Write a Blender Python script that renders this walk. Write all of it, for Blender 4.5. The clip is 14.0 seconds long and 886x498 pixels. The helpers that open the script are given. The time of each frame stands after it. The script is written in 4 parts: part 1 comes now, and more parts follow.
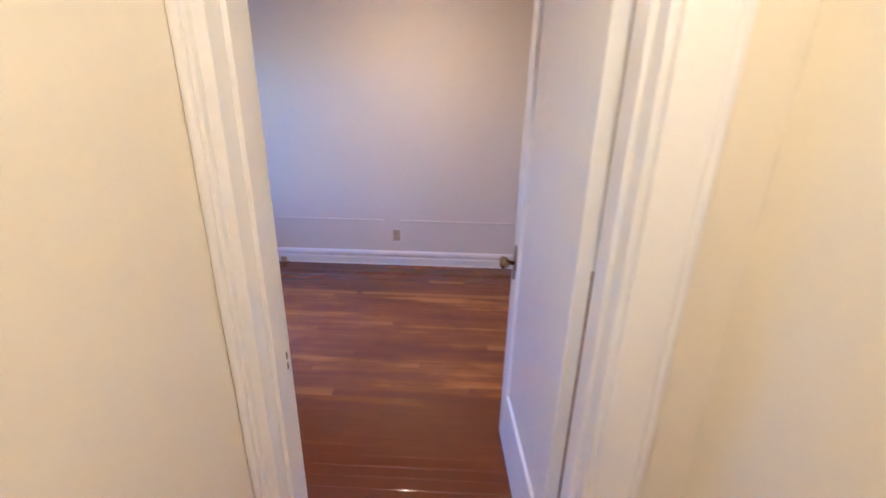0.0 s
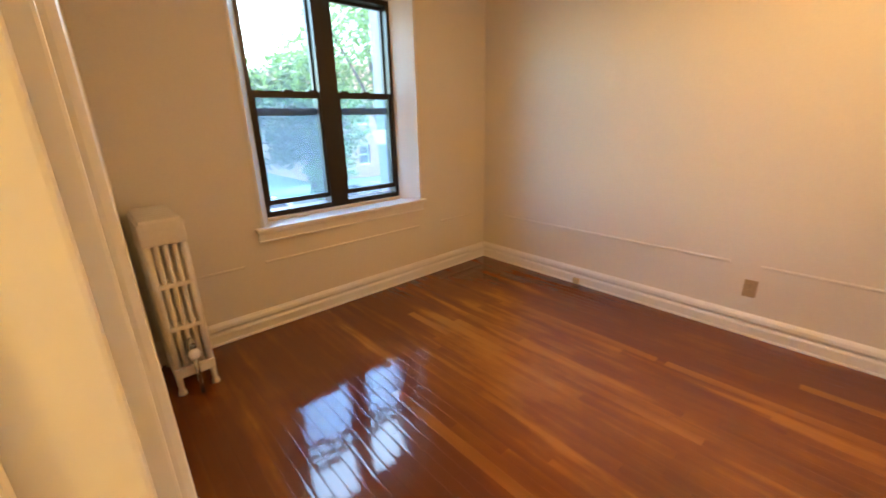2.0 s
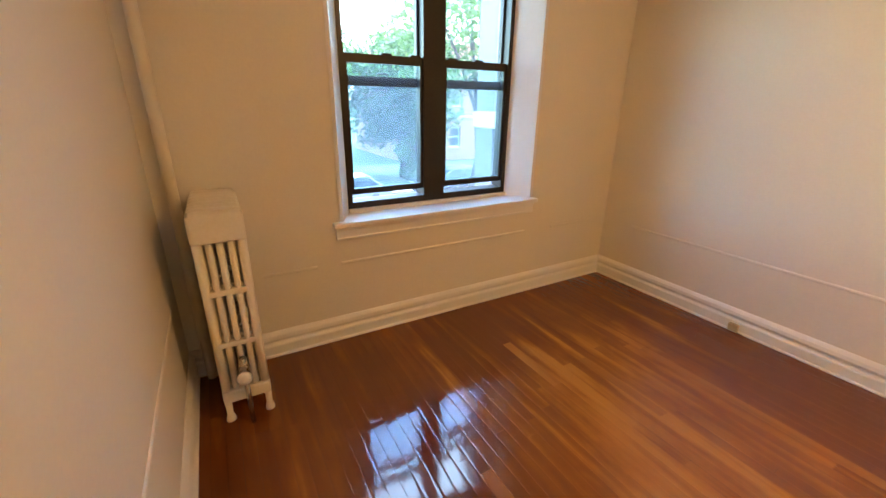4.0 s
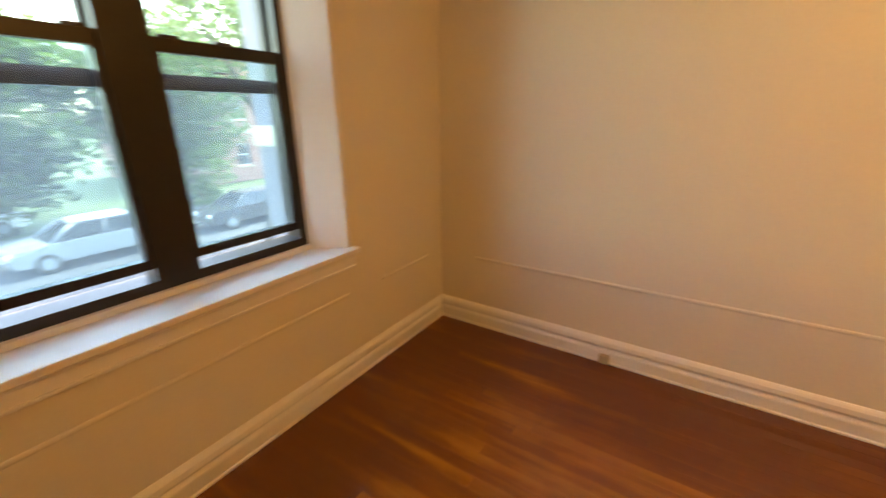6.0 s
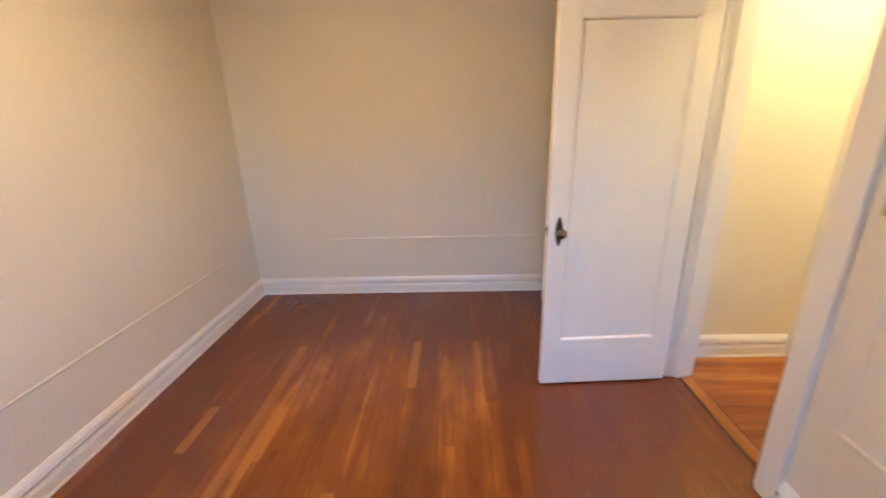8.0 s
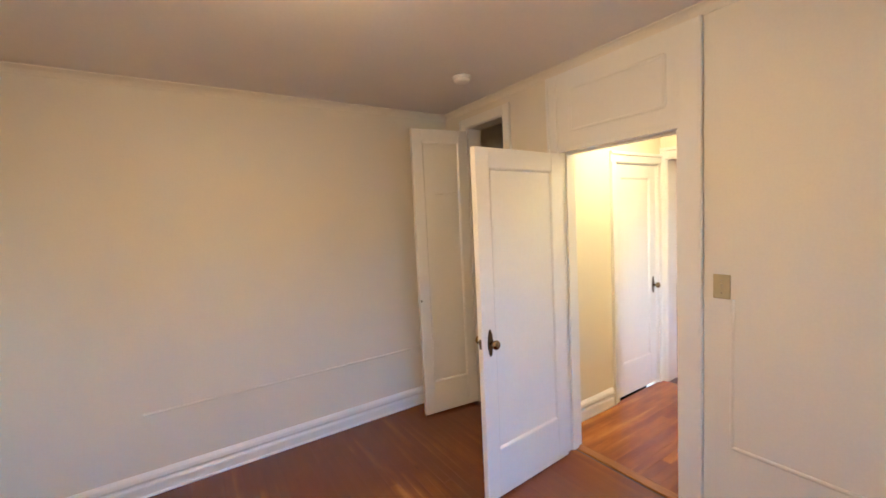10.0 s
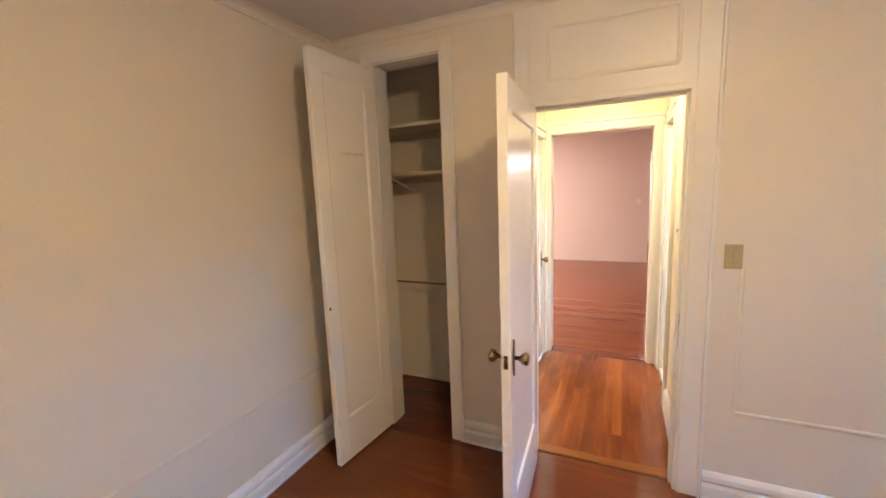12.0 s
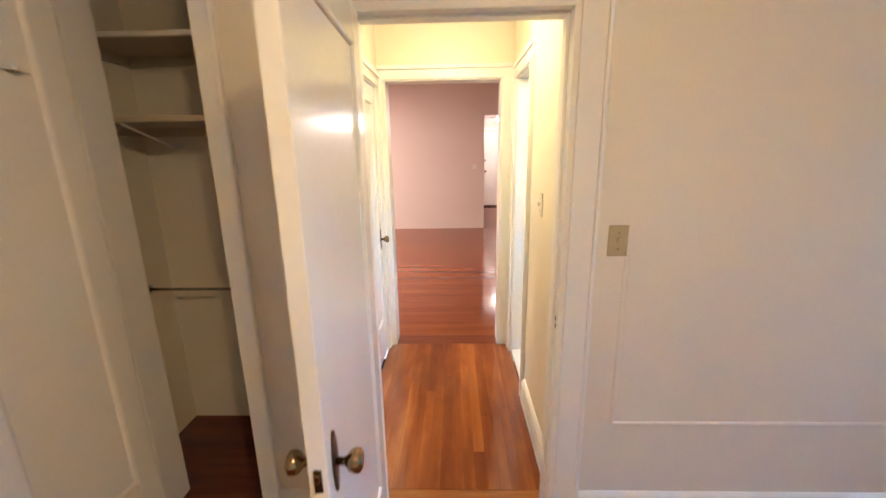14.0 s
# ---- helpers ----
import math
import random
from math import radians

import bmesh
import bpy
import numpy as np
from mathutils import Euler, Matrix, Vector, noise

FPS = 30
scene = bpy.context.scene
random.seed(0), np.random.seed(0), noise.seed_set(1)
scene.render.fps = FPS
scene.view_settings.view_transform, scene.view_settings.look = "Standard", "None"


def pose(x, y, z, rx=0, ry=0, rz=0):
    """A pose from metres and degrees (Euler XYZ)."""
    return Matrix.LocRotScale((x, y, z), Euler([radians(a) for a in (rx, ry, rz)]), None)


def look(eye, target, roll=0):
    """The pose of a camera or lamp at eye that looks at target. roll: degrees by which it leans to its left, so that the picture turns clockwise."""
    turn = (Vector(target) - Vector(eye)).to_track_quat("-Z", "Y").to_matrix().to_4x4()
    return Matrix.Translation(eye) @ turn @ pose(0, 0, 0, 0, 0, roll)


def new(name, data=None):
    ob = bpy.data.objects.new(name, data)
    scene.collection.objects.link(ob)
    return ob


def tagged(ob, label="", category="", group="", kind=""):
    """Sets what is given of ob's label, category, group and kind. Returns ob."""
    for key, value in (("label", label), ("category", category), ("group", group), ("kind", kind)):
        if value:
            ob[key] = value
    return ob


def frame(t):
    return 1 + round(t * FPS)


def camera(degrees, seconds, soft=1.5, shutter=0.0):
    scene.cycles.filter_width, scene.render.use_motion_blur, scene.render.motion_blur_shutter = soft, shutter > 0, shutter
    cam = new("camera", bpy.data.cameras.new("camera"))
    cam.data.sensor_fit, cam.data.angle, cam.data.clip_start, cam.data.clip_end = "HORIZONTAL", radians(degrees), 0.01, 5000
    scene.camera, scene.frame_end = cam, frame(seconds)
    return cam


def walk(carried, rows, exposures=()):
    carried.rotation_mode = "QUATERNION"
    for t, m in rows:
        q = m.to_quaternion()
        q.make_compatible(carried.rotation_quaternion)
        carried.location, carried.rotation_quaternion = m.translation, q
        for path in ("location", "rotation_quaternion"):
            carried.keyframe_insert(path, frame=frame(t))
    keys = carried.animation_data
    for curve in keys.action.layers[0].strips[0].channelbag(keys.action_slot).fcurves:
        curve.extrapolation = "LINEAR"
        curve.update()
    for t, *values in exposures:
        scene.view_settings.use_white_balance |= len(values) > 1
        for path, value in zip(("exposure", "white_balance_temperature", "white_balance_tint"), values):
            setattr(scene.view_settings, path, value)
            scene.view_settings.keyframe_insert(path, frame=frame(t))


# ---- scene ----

cam = camera(96.1, 14.0, shutter=0.4)
PATH = [
    (0, (-0.288, -0.855, 1.529), (-0.351, 1.035, 0.879), 1.2),
    (0.5, (-0.266, -0.538, 1.448), (-0.75, 1.318, 0.882), 1.3),
    (1, (-0.281, -0.194, 1.435), (-1.045, 1.559, 0.849), 0.2),
    (1.5, (-0.42, -0.045, 1.441), (-1.564, 1.5, 0.888), 1.7),
    (2, (-0.444, 0.015, 1.402), (-1.87, 1.275, 0.784), -1.4),
    (2.5, (-0.522, 0.056, 1.373), (-2.054, 1.136, 0.669), -2.2),
    (3, (-0.654, 0.152, 1.361), (-2.224, 1.161, 0.642), 0.6),
    (3.2, (-0.721, 0.182, 1.365), (-2.328, 1.14, 0.657), 1.8),
    (5.3, (-1.605, 0.588, 1.355), (-3.243, 1.516, 0.68), 0.1),
    (5.5, (-1.654, 0.68, 1.344), (-3.182, 1.816, 0.73), 0.4),
    (6, (-1.782, 0.886, 1.358), (-2.822, 2.471, 0.722), -0.6),
    (6.2, (-1.856, 0.94, 1.364), (-2.534, 2.72, 0.754), -0.0),
    (6.5, (-1.869, 0.998, 1.319), (-1.843, 2.896, 0.689), -2.5),
    (6.7, (-1.879, 1.030, 1.310), (-1.370, 2.850, 0.655), -5.0),
    (7, (-1.895, 1.111, 1.387), (-0.756, 2.588, 0.664), -2.6),
    (7.2, (-1.904, 1.177, 1.407), (-0.44, 2.336, 0.691), -2.0),
    (7.5, (-1.937, 1.225, 1.433), (-0.189, 1.913, 0.745), -1.2),
    (7.7, (-1.969, 1.228, 1.461), (-0.134, 1.68, 0.806), -1.3),
    (8, (-2.03, 1.25, 1.513), (-0.131, 1.311, 0.888), -1.7),
    (8.3, (-2.058, 1.352, 1.58), (-0.156, 1.122, 1.005), -1.9),
    (8.5, (-2.08, 1.445, 1.609), (-0.145, 1.056, 1.284), -0.4),
    (8.7, (-2.069, 1.546, 1.653), (-0.138, 1.077, 1.427), -1.6),
    (10.8, (-1.337, 2.25, 1.645), (-0.023, 0.758, 1.433), -0.1),
    (11, (-1.209, 2.243, 1.651), (0.002, 0.668, 1.42), 0.3),
    (11.5, (-0.801, 2.212, 1.641), (0.171, 0.487, 1.365), -1.8),
    (12, (-0.425, 2.222, 1.622), (0.392, 0.42, 1.331), -2.2),
    (12.5, (-0.082, 2.295, 1.605), (0.45, 0.406, 1.221), -3.8),
    (13, (-0.05, 2.185, 1.596), (0.224, 0.252, 1.163), -1.4),
    (13.5, (-0.226, 1.833, 1.58), (-0.186, -0.127, 1.185), -0.2),
    (14, (-0.306, 1.443, 1.598), (-0.246, -0.497, 1.116), -1.0),
]
EXPOSURES = [(0, 4.86, 4350, 27), (0.6, 4.88, 4550, 22), (1.2, 4.82, 5900, 20), (2.0, 4.96, 7500, 19), (3.2, 5.04, 7150, 18), (5.3, 4.92, 9400, 19), (6.1, 4.65, 11400, 22), (6.5, 5.05, 11400, 24), (6.8, 5.42, 7500, 20), (7.2, 5.6, 6300, 16), (7.8, 5.32, 5450, 13), (8.5, 5.2, 5100, 12), (11.5, 5.22, 4950, 11), (13, 5.36, 5100, 12), (14, 5.16, 4900, 11)]
walk(cam, [(t, look(e, g, r)) for t, e, g, r in PATH], EXPOSURES)

# ---- world and light ----
world = bpy.data.worlds.new("sky")
scene.world = world
world.use_nodes = True
wn = world.node_tree
sky = wn.nodes.new("ShaderNodeTexSky")
sky.sky_type, sky.sun_disc = "NISHITA", False
sky.sun_elevation, sky.sun_rotation, sky.air_density, sky.dust_density = radians(60), radians(0), 1.0, 1.2
wn.links.new(sky.outputs[0], wn.nodes["Background"].inputs[0])
wn.nodes["Background"].inputs[1].default_value = 0.15

sun_data = bpy.data.lights.new("sun", "SUN")
sun_data.energy, sun_data.angle, sun_data.color = 0.7, radians(12), (1.0, 0.95, 0.86)
sun = new("sun", sun_data)
sun.matrix_world = look((-1.0, 10.0, 17.3), (0, 0, 0))


def lamp_disc(name, x, y, z, size, watts, colour):
    data = bpy.data.lights.new(name, "AREA")
    data.shape, data.size, data.energy, data.color = "DISK", size, watts, colour
    ob = new(name, data)
    ob.matrix_world = pose(x, y, z)
    return ob


def bulb(name, x, y, z, size, watts, colour):
    data = bpy.data.lights.new(name, "POINT")
    data.energy, data.color, data.shadow_soft_size = watts, colour, size
    new(name, data).location = (x, y, z)


HL = 2.95                                          # living room ceiling
# globe lights: x, y, ceiling height, watts, colour
BEDROOM_LAMP, HALL_LAMP, BATH_FILL = (-0.70, 1.78), (-0.25, -0.75), (-1.6, -0.95)
bulb("bedroom_bulb", *BEDROOM_LAMP, 2.42, 0.07, 0.84, (1.0, 0.60, 0.21))
lamp_disc("bedroom_globe_underside", *BEDROOM_LAMP, 2.395, 0.2, 0.44, (1.0, 0.60, 0.21))
bulb("hall_bulb", *HALL_LAMP, 2.42, 0.06, 0.30, (1.0, 0.72, 0.27))
lamp_disc("hall_globe_underside", *HALL_LAMP, 2.395, 0.2, 0.35, (1.0, 0.72, 0.27))
# fill added out of view, so the bathroom doorway reads bright
bulb("bathroom_fill", *BATH_FILL, 2.42, 0.06, 0.8, (1.0, 0.86, 0.62))
bulb("passage_bulb", -1.45, -8.7, 2.26, 0.07, 1.2, (1.0, 0.68, 0.40))
# fill light added out of view, to brighten the pink wall
lamp_disc("living_room_fill", 2.3, -4.2, HL - 0.125, 0.3, 6.7, (1.0, 0.70, 0.46))


# ---- materials ----
def material(name, colours, rough=0.5, metal=0.0, stretch=(1, 1, 1), grain=40.0, blotch=1.3, bump=0.1, depth=0.002,
             random_piece=0.0, coat=0.0, spec=0.5, rough_var=0.06, island=False, wear=0.0, field=None):
    """A painted or natural surface: two tones mixed by broad blotches and fine grain, with relief and uneven gloss."""
    m = bpy.data.materials.new(name)
    m.use_nodes = True
    nt = m.node_tree
    n, l = nt.nodes, nt.links
    bsdf = n["Principled BSDF"]
    geo = n.new("ShaderNodeNewGeometry")
    mp = n.new("ShaderNodeMapping")
    mp.inputs["Scale"].default_value = stretch
    src = geo.outputs["Position"]
    if random_piece:
        info = n.new("ShaderNodeObjectInfo")
        shift = n.new("ShaderNodeVectorMath")
        shift.operation = "MULTIPLY_ADD"
        l.new(info.outputs["Random"], shift.inputs[0])
        shift.inputs[1].default_value = (37, 53, 11)
        l.new(src, shift.inputs[2])
        src = shift.outputs[0]
    l.new(src, mp.inputs[0])
    big = n.new("ShaderNodeTexNoise")
    big.inputs["Scale"].default_value, big.inputs["Detail"].default_value = blotch, 4
    fine = n.new("ShaderNodeTexNoise")
    fine.inputs["Scale"].default_value, fine.inputs["Detail"].default_value = grain, 6
    l.new(mp.outputs[0], fine.inputs[0])
    l.new(mp.outputs[0] if random_piece else src, big.inputs[0])
    mix = n.new("ShaderNodeMath")
    mix.operation = "MULTIPLY_ADD"
    l.new(fine.outputs[0], mix.inputs[0])
    mix.inputs[1].default_value = 0.25 if wear else 0.45
    half = n.new("ShaderNodeMath")
    half.operation = "MULTIPLY"
    l.new(big.outputs[0], half.inputs[0])
    half.inputs[1].default_value = 0.30 if wear else 0.55
    base = n.new("ShaderNodeMath")
    base.inputs[1].default_value = 0.18 if wear else 0.0
    l.new(half.outputs[0], base.inputs[0])
    l.new(base.outputs[0], mix.inputs[2])
    factor = mix.outputs[0]
    if random_piece:
        add = n.new("ShaderNodeMath")
        add.operation = "MULTIPLY_ADD"
        l.new(geo.outputs["Random Per Island"] if island else info.outputs["Random"], add.inputs[0])
        add.inputs[1].default_value = random_piece
        low = n.new("ShaderNodeMath")
        low.operation = "SUBTRACT"
        l.new(factor, low.inputs[0])
        low.inputs[1].default_value = random_piece * 0.5
        l.new(low.outputs[0], add.inputs[2])
        factor = add.outputs[0]
    if wear:
        # worn and dark patches that run over many boards
        patch = n.new("ShaderNodeTexNoise")
        patch.inputs["Scale"].default_value, patch.inputs["Detail"].default_value, patch.inputs["Roughness"].default_value = 1.5, 5, 0.62
        pm = n.new("ShaderNodeMapping")
        pm.inputs["Scale"].default_value = [1.0 if q > 1 else 0.45 for q in stretch]
        l.new(geo.outputs["Position"], pm.inputs[0])
        l.new(pm.outputs[0], patch.inputs[0])
        span = n.new("ShaderNodeMapRange")
        span.inputs["From Min"].default_value, span.inputs["From Max"].default_value = 0.3, 0.7
        span.inputs["To Min"].default_value, span.inputs["To Max"].default_value = -wear, wear
        l.new(patch.outputs[0], span.inputs[0])
        # single long pale streaks where the stain has worn off
        streak = n.new("ShaderNodeTexNoise")
        streak.inputs["Scale"].default_value, streak.inputs["Detail"].default_value = 1.0, 3
        sm = n.new("ShaderNodeMapping")
        sm.inputs["Scale"].default_value = [7.0 if q > 1 else 0.55 for q in stretch]
        l.new(geo.outputs["Position"], sm.inputs[0])
        l.new(sm.outputs[0], streak.inputs[0])
        pale = n.new("ShaderNodeMapRange")
        pale.inputs["From Min"].default_value, pale.inputs["From Max"].default_value = 0.57, 0.74
        pale.inputs["To Min"].default_value, pale.inputs["To Max"].default_value = 0.0, wear * 1.3
        l.new(streak.outputs[0], pale.inputs[0])
        for extra in (span, pale):
            plus = n.new("ShaderNodeMath")
            l.new(extra.outputs[0], plus.inputs[0])
            l.new(factor, plus.inputs[1])
            factor = plus.outputs[0]
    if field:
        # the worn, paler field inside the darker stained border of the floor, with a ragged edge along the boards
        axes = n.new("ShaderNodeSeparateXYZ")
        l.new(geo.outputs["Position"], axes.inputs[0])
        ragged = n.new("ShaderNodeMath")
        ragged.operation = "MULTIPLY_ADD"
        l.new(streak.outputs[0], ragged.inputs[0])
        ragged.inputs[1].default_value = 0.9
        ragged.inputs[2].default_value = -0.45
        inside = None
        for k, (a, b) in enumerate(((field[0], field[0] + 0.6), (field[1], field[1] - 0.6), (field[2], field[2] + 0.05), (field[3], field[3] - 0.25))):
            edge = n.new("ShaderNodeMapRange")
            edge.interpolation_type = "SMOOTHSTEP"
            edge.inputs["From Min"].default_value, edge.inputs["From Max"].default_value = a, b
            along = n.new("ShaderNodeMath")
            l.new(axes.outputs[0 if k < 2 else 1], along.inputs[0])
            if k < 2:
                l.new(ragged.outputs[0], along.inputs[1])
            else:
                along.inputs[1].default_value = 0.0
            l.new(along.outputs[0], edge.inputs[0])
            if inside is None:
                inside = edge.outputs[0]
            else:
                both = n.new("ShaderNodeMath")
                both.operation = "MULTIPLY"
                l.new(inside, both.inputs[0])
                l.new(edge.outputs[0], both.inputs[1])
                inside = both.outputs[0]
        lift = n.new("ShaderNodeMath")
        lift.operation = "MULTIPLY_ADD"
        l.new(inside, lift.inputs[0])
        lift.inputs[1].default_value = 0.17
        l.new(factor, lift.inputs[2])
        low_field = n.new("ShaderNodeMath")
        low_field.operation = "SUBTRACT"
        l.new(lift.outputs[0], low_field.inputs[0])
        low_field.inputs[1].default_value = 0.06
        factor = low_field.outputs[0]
    ramp = n.new("ShaderNodeValToRGB")
    ramp.color_ramp.elements[0].position, ramp.color_ramp.elements[1].position = 0.28, 0.72
    ramp.color_ramp.elements[0].color = (*colours[0], 1)
    ramp.color_ramp.elements[1].color = (*colours[-1], 1)
    for i, c in enumerate(colours[1:-1], 1):
        ramp.color_ramp.elements.new(0.28 + 0.44 * i / (len(colours) - 1)).color = (*c, 1)
    l.new(factor, ramp.inputs[0])
    l.new(ramp.outputs[0], bsdf.inputs["Base Color"])
    rr = n.new("ShaderNodeMapRange")
    rr.inputs["To Min"].default_value, rr.inputs["To Max"].default_value = max(0.02, rough - rough_var), rough + rough_var
    l.new(big.outputs[0], rr.inputs[0])
    l.new(rr.outputs[0], bsdf.inputs["Roughness"])
    bsdf.inputs["Metallic"].default_value = metal
    bsdf.inputs["Specular IOR Level"].default_value = spec
    bsdf.inputs["Coat Weight"].default_value = coat
    bsdf.inputs["Coat Roughness"].default_value = 0.04
    if bump:
        b = n.new("ShaderNodeBump")
        b.inputs["Strength"].default_value, b.inputs["Distance"].default_value = bump, depth
        l.new(fine.outputs[0], b.inputs["Height"])
        l.new(b.outputs[0], bsdf.inputs["Normal"])
        if coat:
            l.new(b.outputs[0], bsdf.inputs["Coat Normal"])
    return m


def glowing(name, colour, strength):
    m = bpy.data.materials.new(name)
    m.use_nodes = True
    b = m.node_tree.nodes["Principled BSDF"]
    b.inputs["Base Color"].default_value = (*colour, 1)
    b.inputs["Emission Color"].default_value = (*colour, 1)
    b.inputs["Emission Strength"].default_value = strength
    b.inputs["Roughness"].default_value = 0.3
    return m


def glass_material(name, haze, tint=(0.79, 0.95, 0.96)):
    """Clear pane: sharp mirror gloss by Fresnel, a bluish film that imitates bright haze, the rest goes straight
    through.
    """
    m = bpy.data.materials.new(name)
    m.use_nodes = True
    n, l = m.node_tree.nodes, m.node_tree.links
    n.remove(n["Principled BSDF"])
    clear, film, gloss = n.new("ShaderNodeBsdfTransparent"), n.new("ShaderNodeBsdfTranslucent"), n.new("ShaderNodeBsdfGlossy")
    # tint and film colour put the daylight's blue and its haze into the pane
    clear.inputs[0].default_value = (*tint, 1)
    film.inputs[0].default_value = (0.58, 0.76, 0.95, 1)
    gloss.inputs["Roughness"].default_value = 0.02
    noise_tex = n.new("ShaderNodeTexNoise")
    noise_tex.inputs["Scale"].default_value = 3.0
    rng = n.new("ShaderNodeMapRange")
    rng.inputs["To Min"].default_value, rng.inputs["To Max"].default_value = haze * 0.6, haze * 1.4
    l.new(noise_tex.outputs[0], rng.inputs[0])
    one, two = n.new("ShaderNodeMixShader"), n.new("ShaderNodeMixShader")
    l.new(rng.outputs[0], one.inputs[0])
    l.new(clear.outputs[0], one.inputs[1])
    l.new(film.outputs[0], one.inputs[2])
    two.inputs[0].default_value = 0.035
    l.new(one.outputs[0], two.inputs[1])
    l.new(gloss.outputs[0], two.inputs[2])
    l.new(two.outputs[0], n["Material Output"].inputs[0])
    return m


CREAM = material("cream_wall_paint", [(0.715, 0.655, 0.55), (0.775, 0.72, 0.615)], 0.55, grain=90, blotch=0.9, bump=0.12, depth=0.0015)
HALLPAINT = material("yellow_hall_paint", [(0.77, 0.695, 0.53), (0.80, 0.735, 0.58)], 0.4, grain=90, blotch=0.9, bump=0.12, depth=0.0015)
PINK = material("pink_wall_paint", [(0.68, 0.585, 0.525), (0.72, 0.63, 0.57)], 0.5, grain=90, blotch=0.9, bump=0.12, depth=0.0015)
CEIL = material("flat_ceiling_paint", [(0.72, 0.67, 0.63), (0.78, 0.73, 0.69)], 0.7, grain=60, blotch=1.1, bump=0.15, depth=0.002)
TRIM = material("white_gloss_trim", [(0.77, 0.745, 0.705), (0.81, 0.79, 0.755)], 0.36, grain=55, blotch=1.5, bump=0.10, depth=0.0015)
DOORPAINT = material("white_gloss_door", [(0.81, 0.79, 0.755), (0.86, 0.845, 0.815)], 0.20, grain=45, blotch=2.0, bump=0.10, depth=0.0015)
RADPAINT = material("radiator_enamel", [(0.72, 0.66, 0.55), (0.82, 0.78, 0.70)], 0.35, grain=70, blotch=5, bump=0.25, depth=0.002)
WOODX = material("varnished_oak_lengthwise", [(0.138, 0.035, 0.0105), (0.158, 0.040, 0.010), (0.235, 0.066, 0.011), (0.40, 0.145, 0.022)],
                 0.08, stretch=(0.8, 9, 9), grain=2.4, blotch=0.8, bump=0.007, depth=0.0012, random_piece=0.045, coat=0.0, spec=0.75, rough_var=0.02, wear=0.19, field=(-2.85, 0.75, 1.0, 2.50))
WOODY = material("varnished_oak_crosswise", [(0.14, 0.034, 0.008), (0.22, 0.060, 0.011), (0.33, 0.102, 0.016), (0.50, 0.19, 0.03)],
                 0.07, stretch=(9, 0.8, 9), grain=2.4, blotch=0.8, bump=0.007, depth=0.0012, random_piece=0.045, coat=0.0, spec=0.75, rough_var=0.02, wear=0.19)
WOODFAR = material("varnished_oak_living_room", [(0.155, 0.036, 0.006), (0.20, 0.050, 0.008), (0.26, 0.075, 0.013)],
                   0.10, stretch=(0.9, 12, 12), grain=3.0, blotch=0.55, bump=0.03, depth=0.0012, random_piece=0.12, coat=0.0, spec=0.45, rough_var=0.03, island=True)
PALEX = material("worn_pale_oak_lengthwise", [(0.215, 0.066, 0.012), (0.31, 0.105, 0.020), (0.40, 0.150, 0.030)],
                 0.09, stretch=(0.8, 9, 9), grain=2.4, blotch=0.8, bump=0.007, depth=0.0012, random_piece=0.05, spec=0.75, rough_var=0.02)
PALEY = material("worn_pale_oak_crosswise", [(0.26, 0.076, 0.012), (0.36, 0.118, 0.018), (0.45, 0.165, 0.028)],
                 0.09, stretch=(9, 0.8, 9), grain=2.4, blotch=0.8, bump=0.007, depth=0.0012, random_piece=0.05, spec=0.75, rough_var=0.02)
SADDLE = material("worn_oak_saddle", [(0.20, 0.06, 0.012), (0.30, 0.11, 0.022), (0.42, 0.18, 0.045)], 0.22, stretch=(0.8, 9, 9), grain=6, blotch=1.6, bump=0.05)
# closet oak, with the shade behind the door put into its dark red
SHADEDX = material("shaded_dark_red_oak", [(0.070, 0.014, 0.007), (0.105, 0.021, 0.010), (0.150, 0.034, 0.013)], 0.12, stretch=(0.8, 9, 9), grain=2.4, blotch=0.8, bump=0.03, depth=0.0012, random_piece=0.05)
SUBFLOOR = material("dark_joint", [(0.03, 0.012, 0.006), (0.05, 0.02, 0.01)], 0.7)
SHELFWOOD = material("worn_painted_shelf", [(0.42, 0.34, 0.22), (0.62, 0.54, 0.40)], 0.5, stretch=(1, 12, 12), grain=10)
BRONZE = material("dark_bronze_aluminium", [(0.020, 0.016, 0.013), (0.032, 0.026, 0.021)], 0.35, metal=0.4, grain=80, bump=0.05)
BRASS = material("aged_brass", [(0.20, 0.13, 0.06), (0.42, 0.31, 0.16)], 0.20, metal=1.0, grain=60, blotch=8, bump=0.1)
DARKBRASS = material("tarnished_brass", [(0.05, 0.036, 0.022), (0.13, 0.09, 0.05)], 0.35, metal=1.0, grain=60, blotch=8, bump=0.1)
STEEL = material("chromed_steel", [(0.45, 0.44, 0.42), (0.62, 0.61, 0.58)], 0.22, metal=1.0, grain=60, blotch=8, bump=0.05)
IVORY = material("ivory_plastic", [(0.40, 0.33, 0.17), (0.46, 0.385, 0.21)], 0.35, grain=60, bump=0.04)
TANPLATE = material("tan_plastic", [(0.44, 0.33, 0.19), (0.50, 0.385, 0.23)], 0.4, grain=60, bump=0.04)
WHITEPLASTIC = material("white_plastic", [(0.74, 0.72, 0.68), (0.80, 0.78, 0.75)], 0.35, grain=60, bump=0.04)
MARBLE = material("grey_white_marble", [(0.55, 0.53, 0.50), (0.78, 0.77, 0.74)], 0.2, grain=14, blotch=4, bump=0.05)
BLACK = material("black_rubber", [(0.012, 0.012, 0.012), (0.03, 0.03, 0.03)], 0.6)
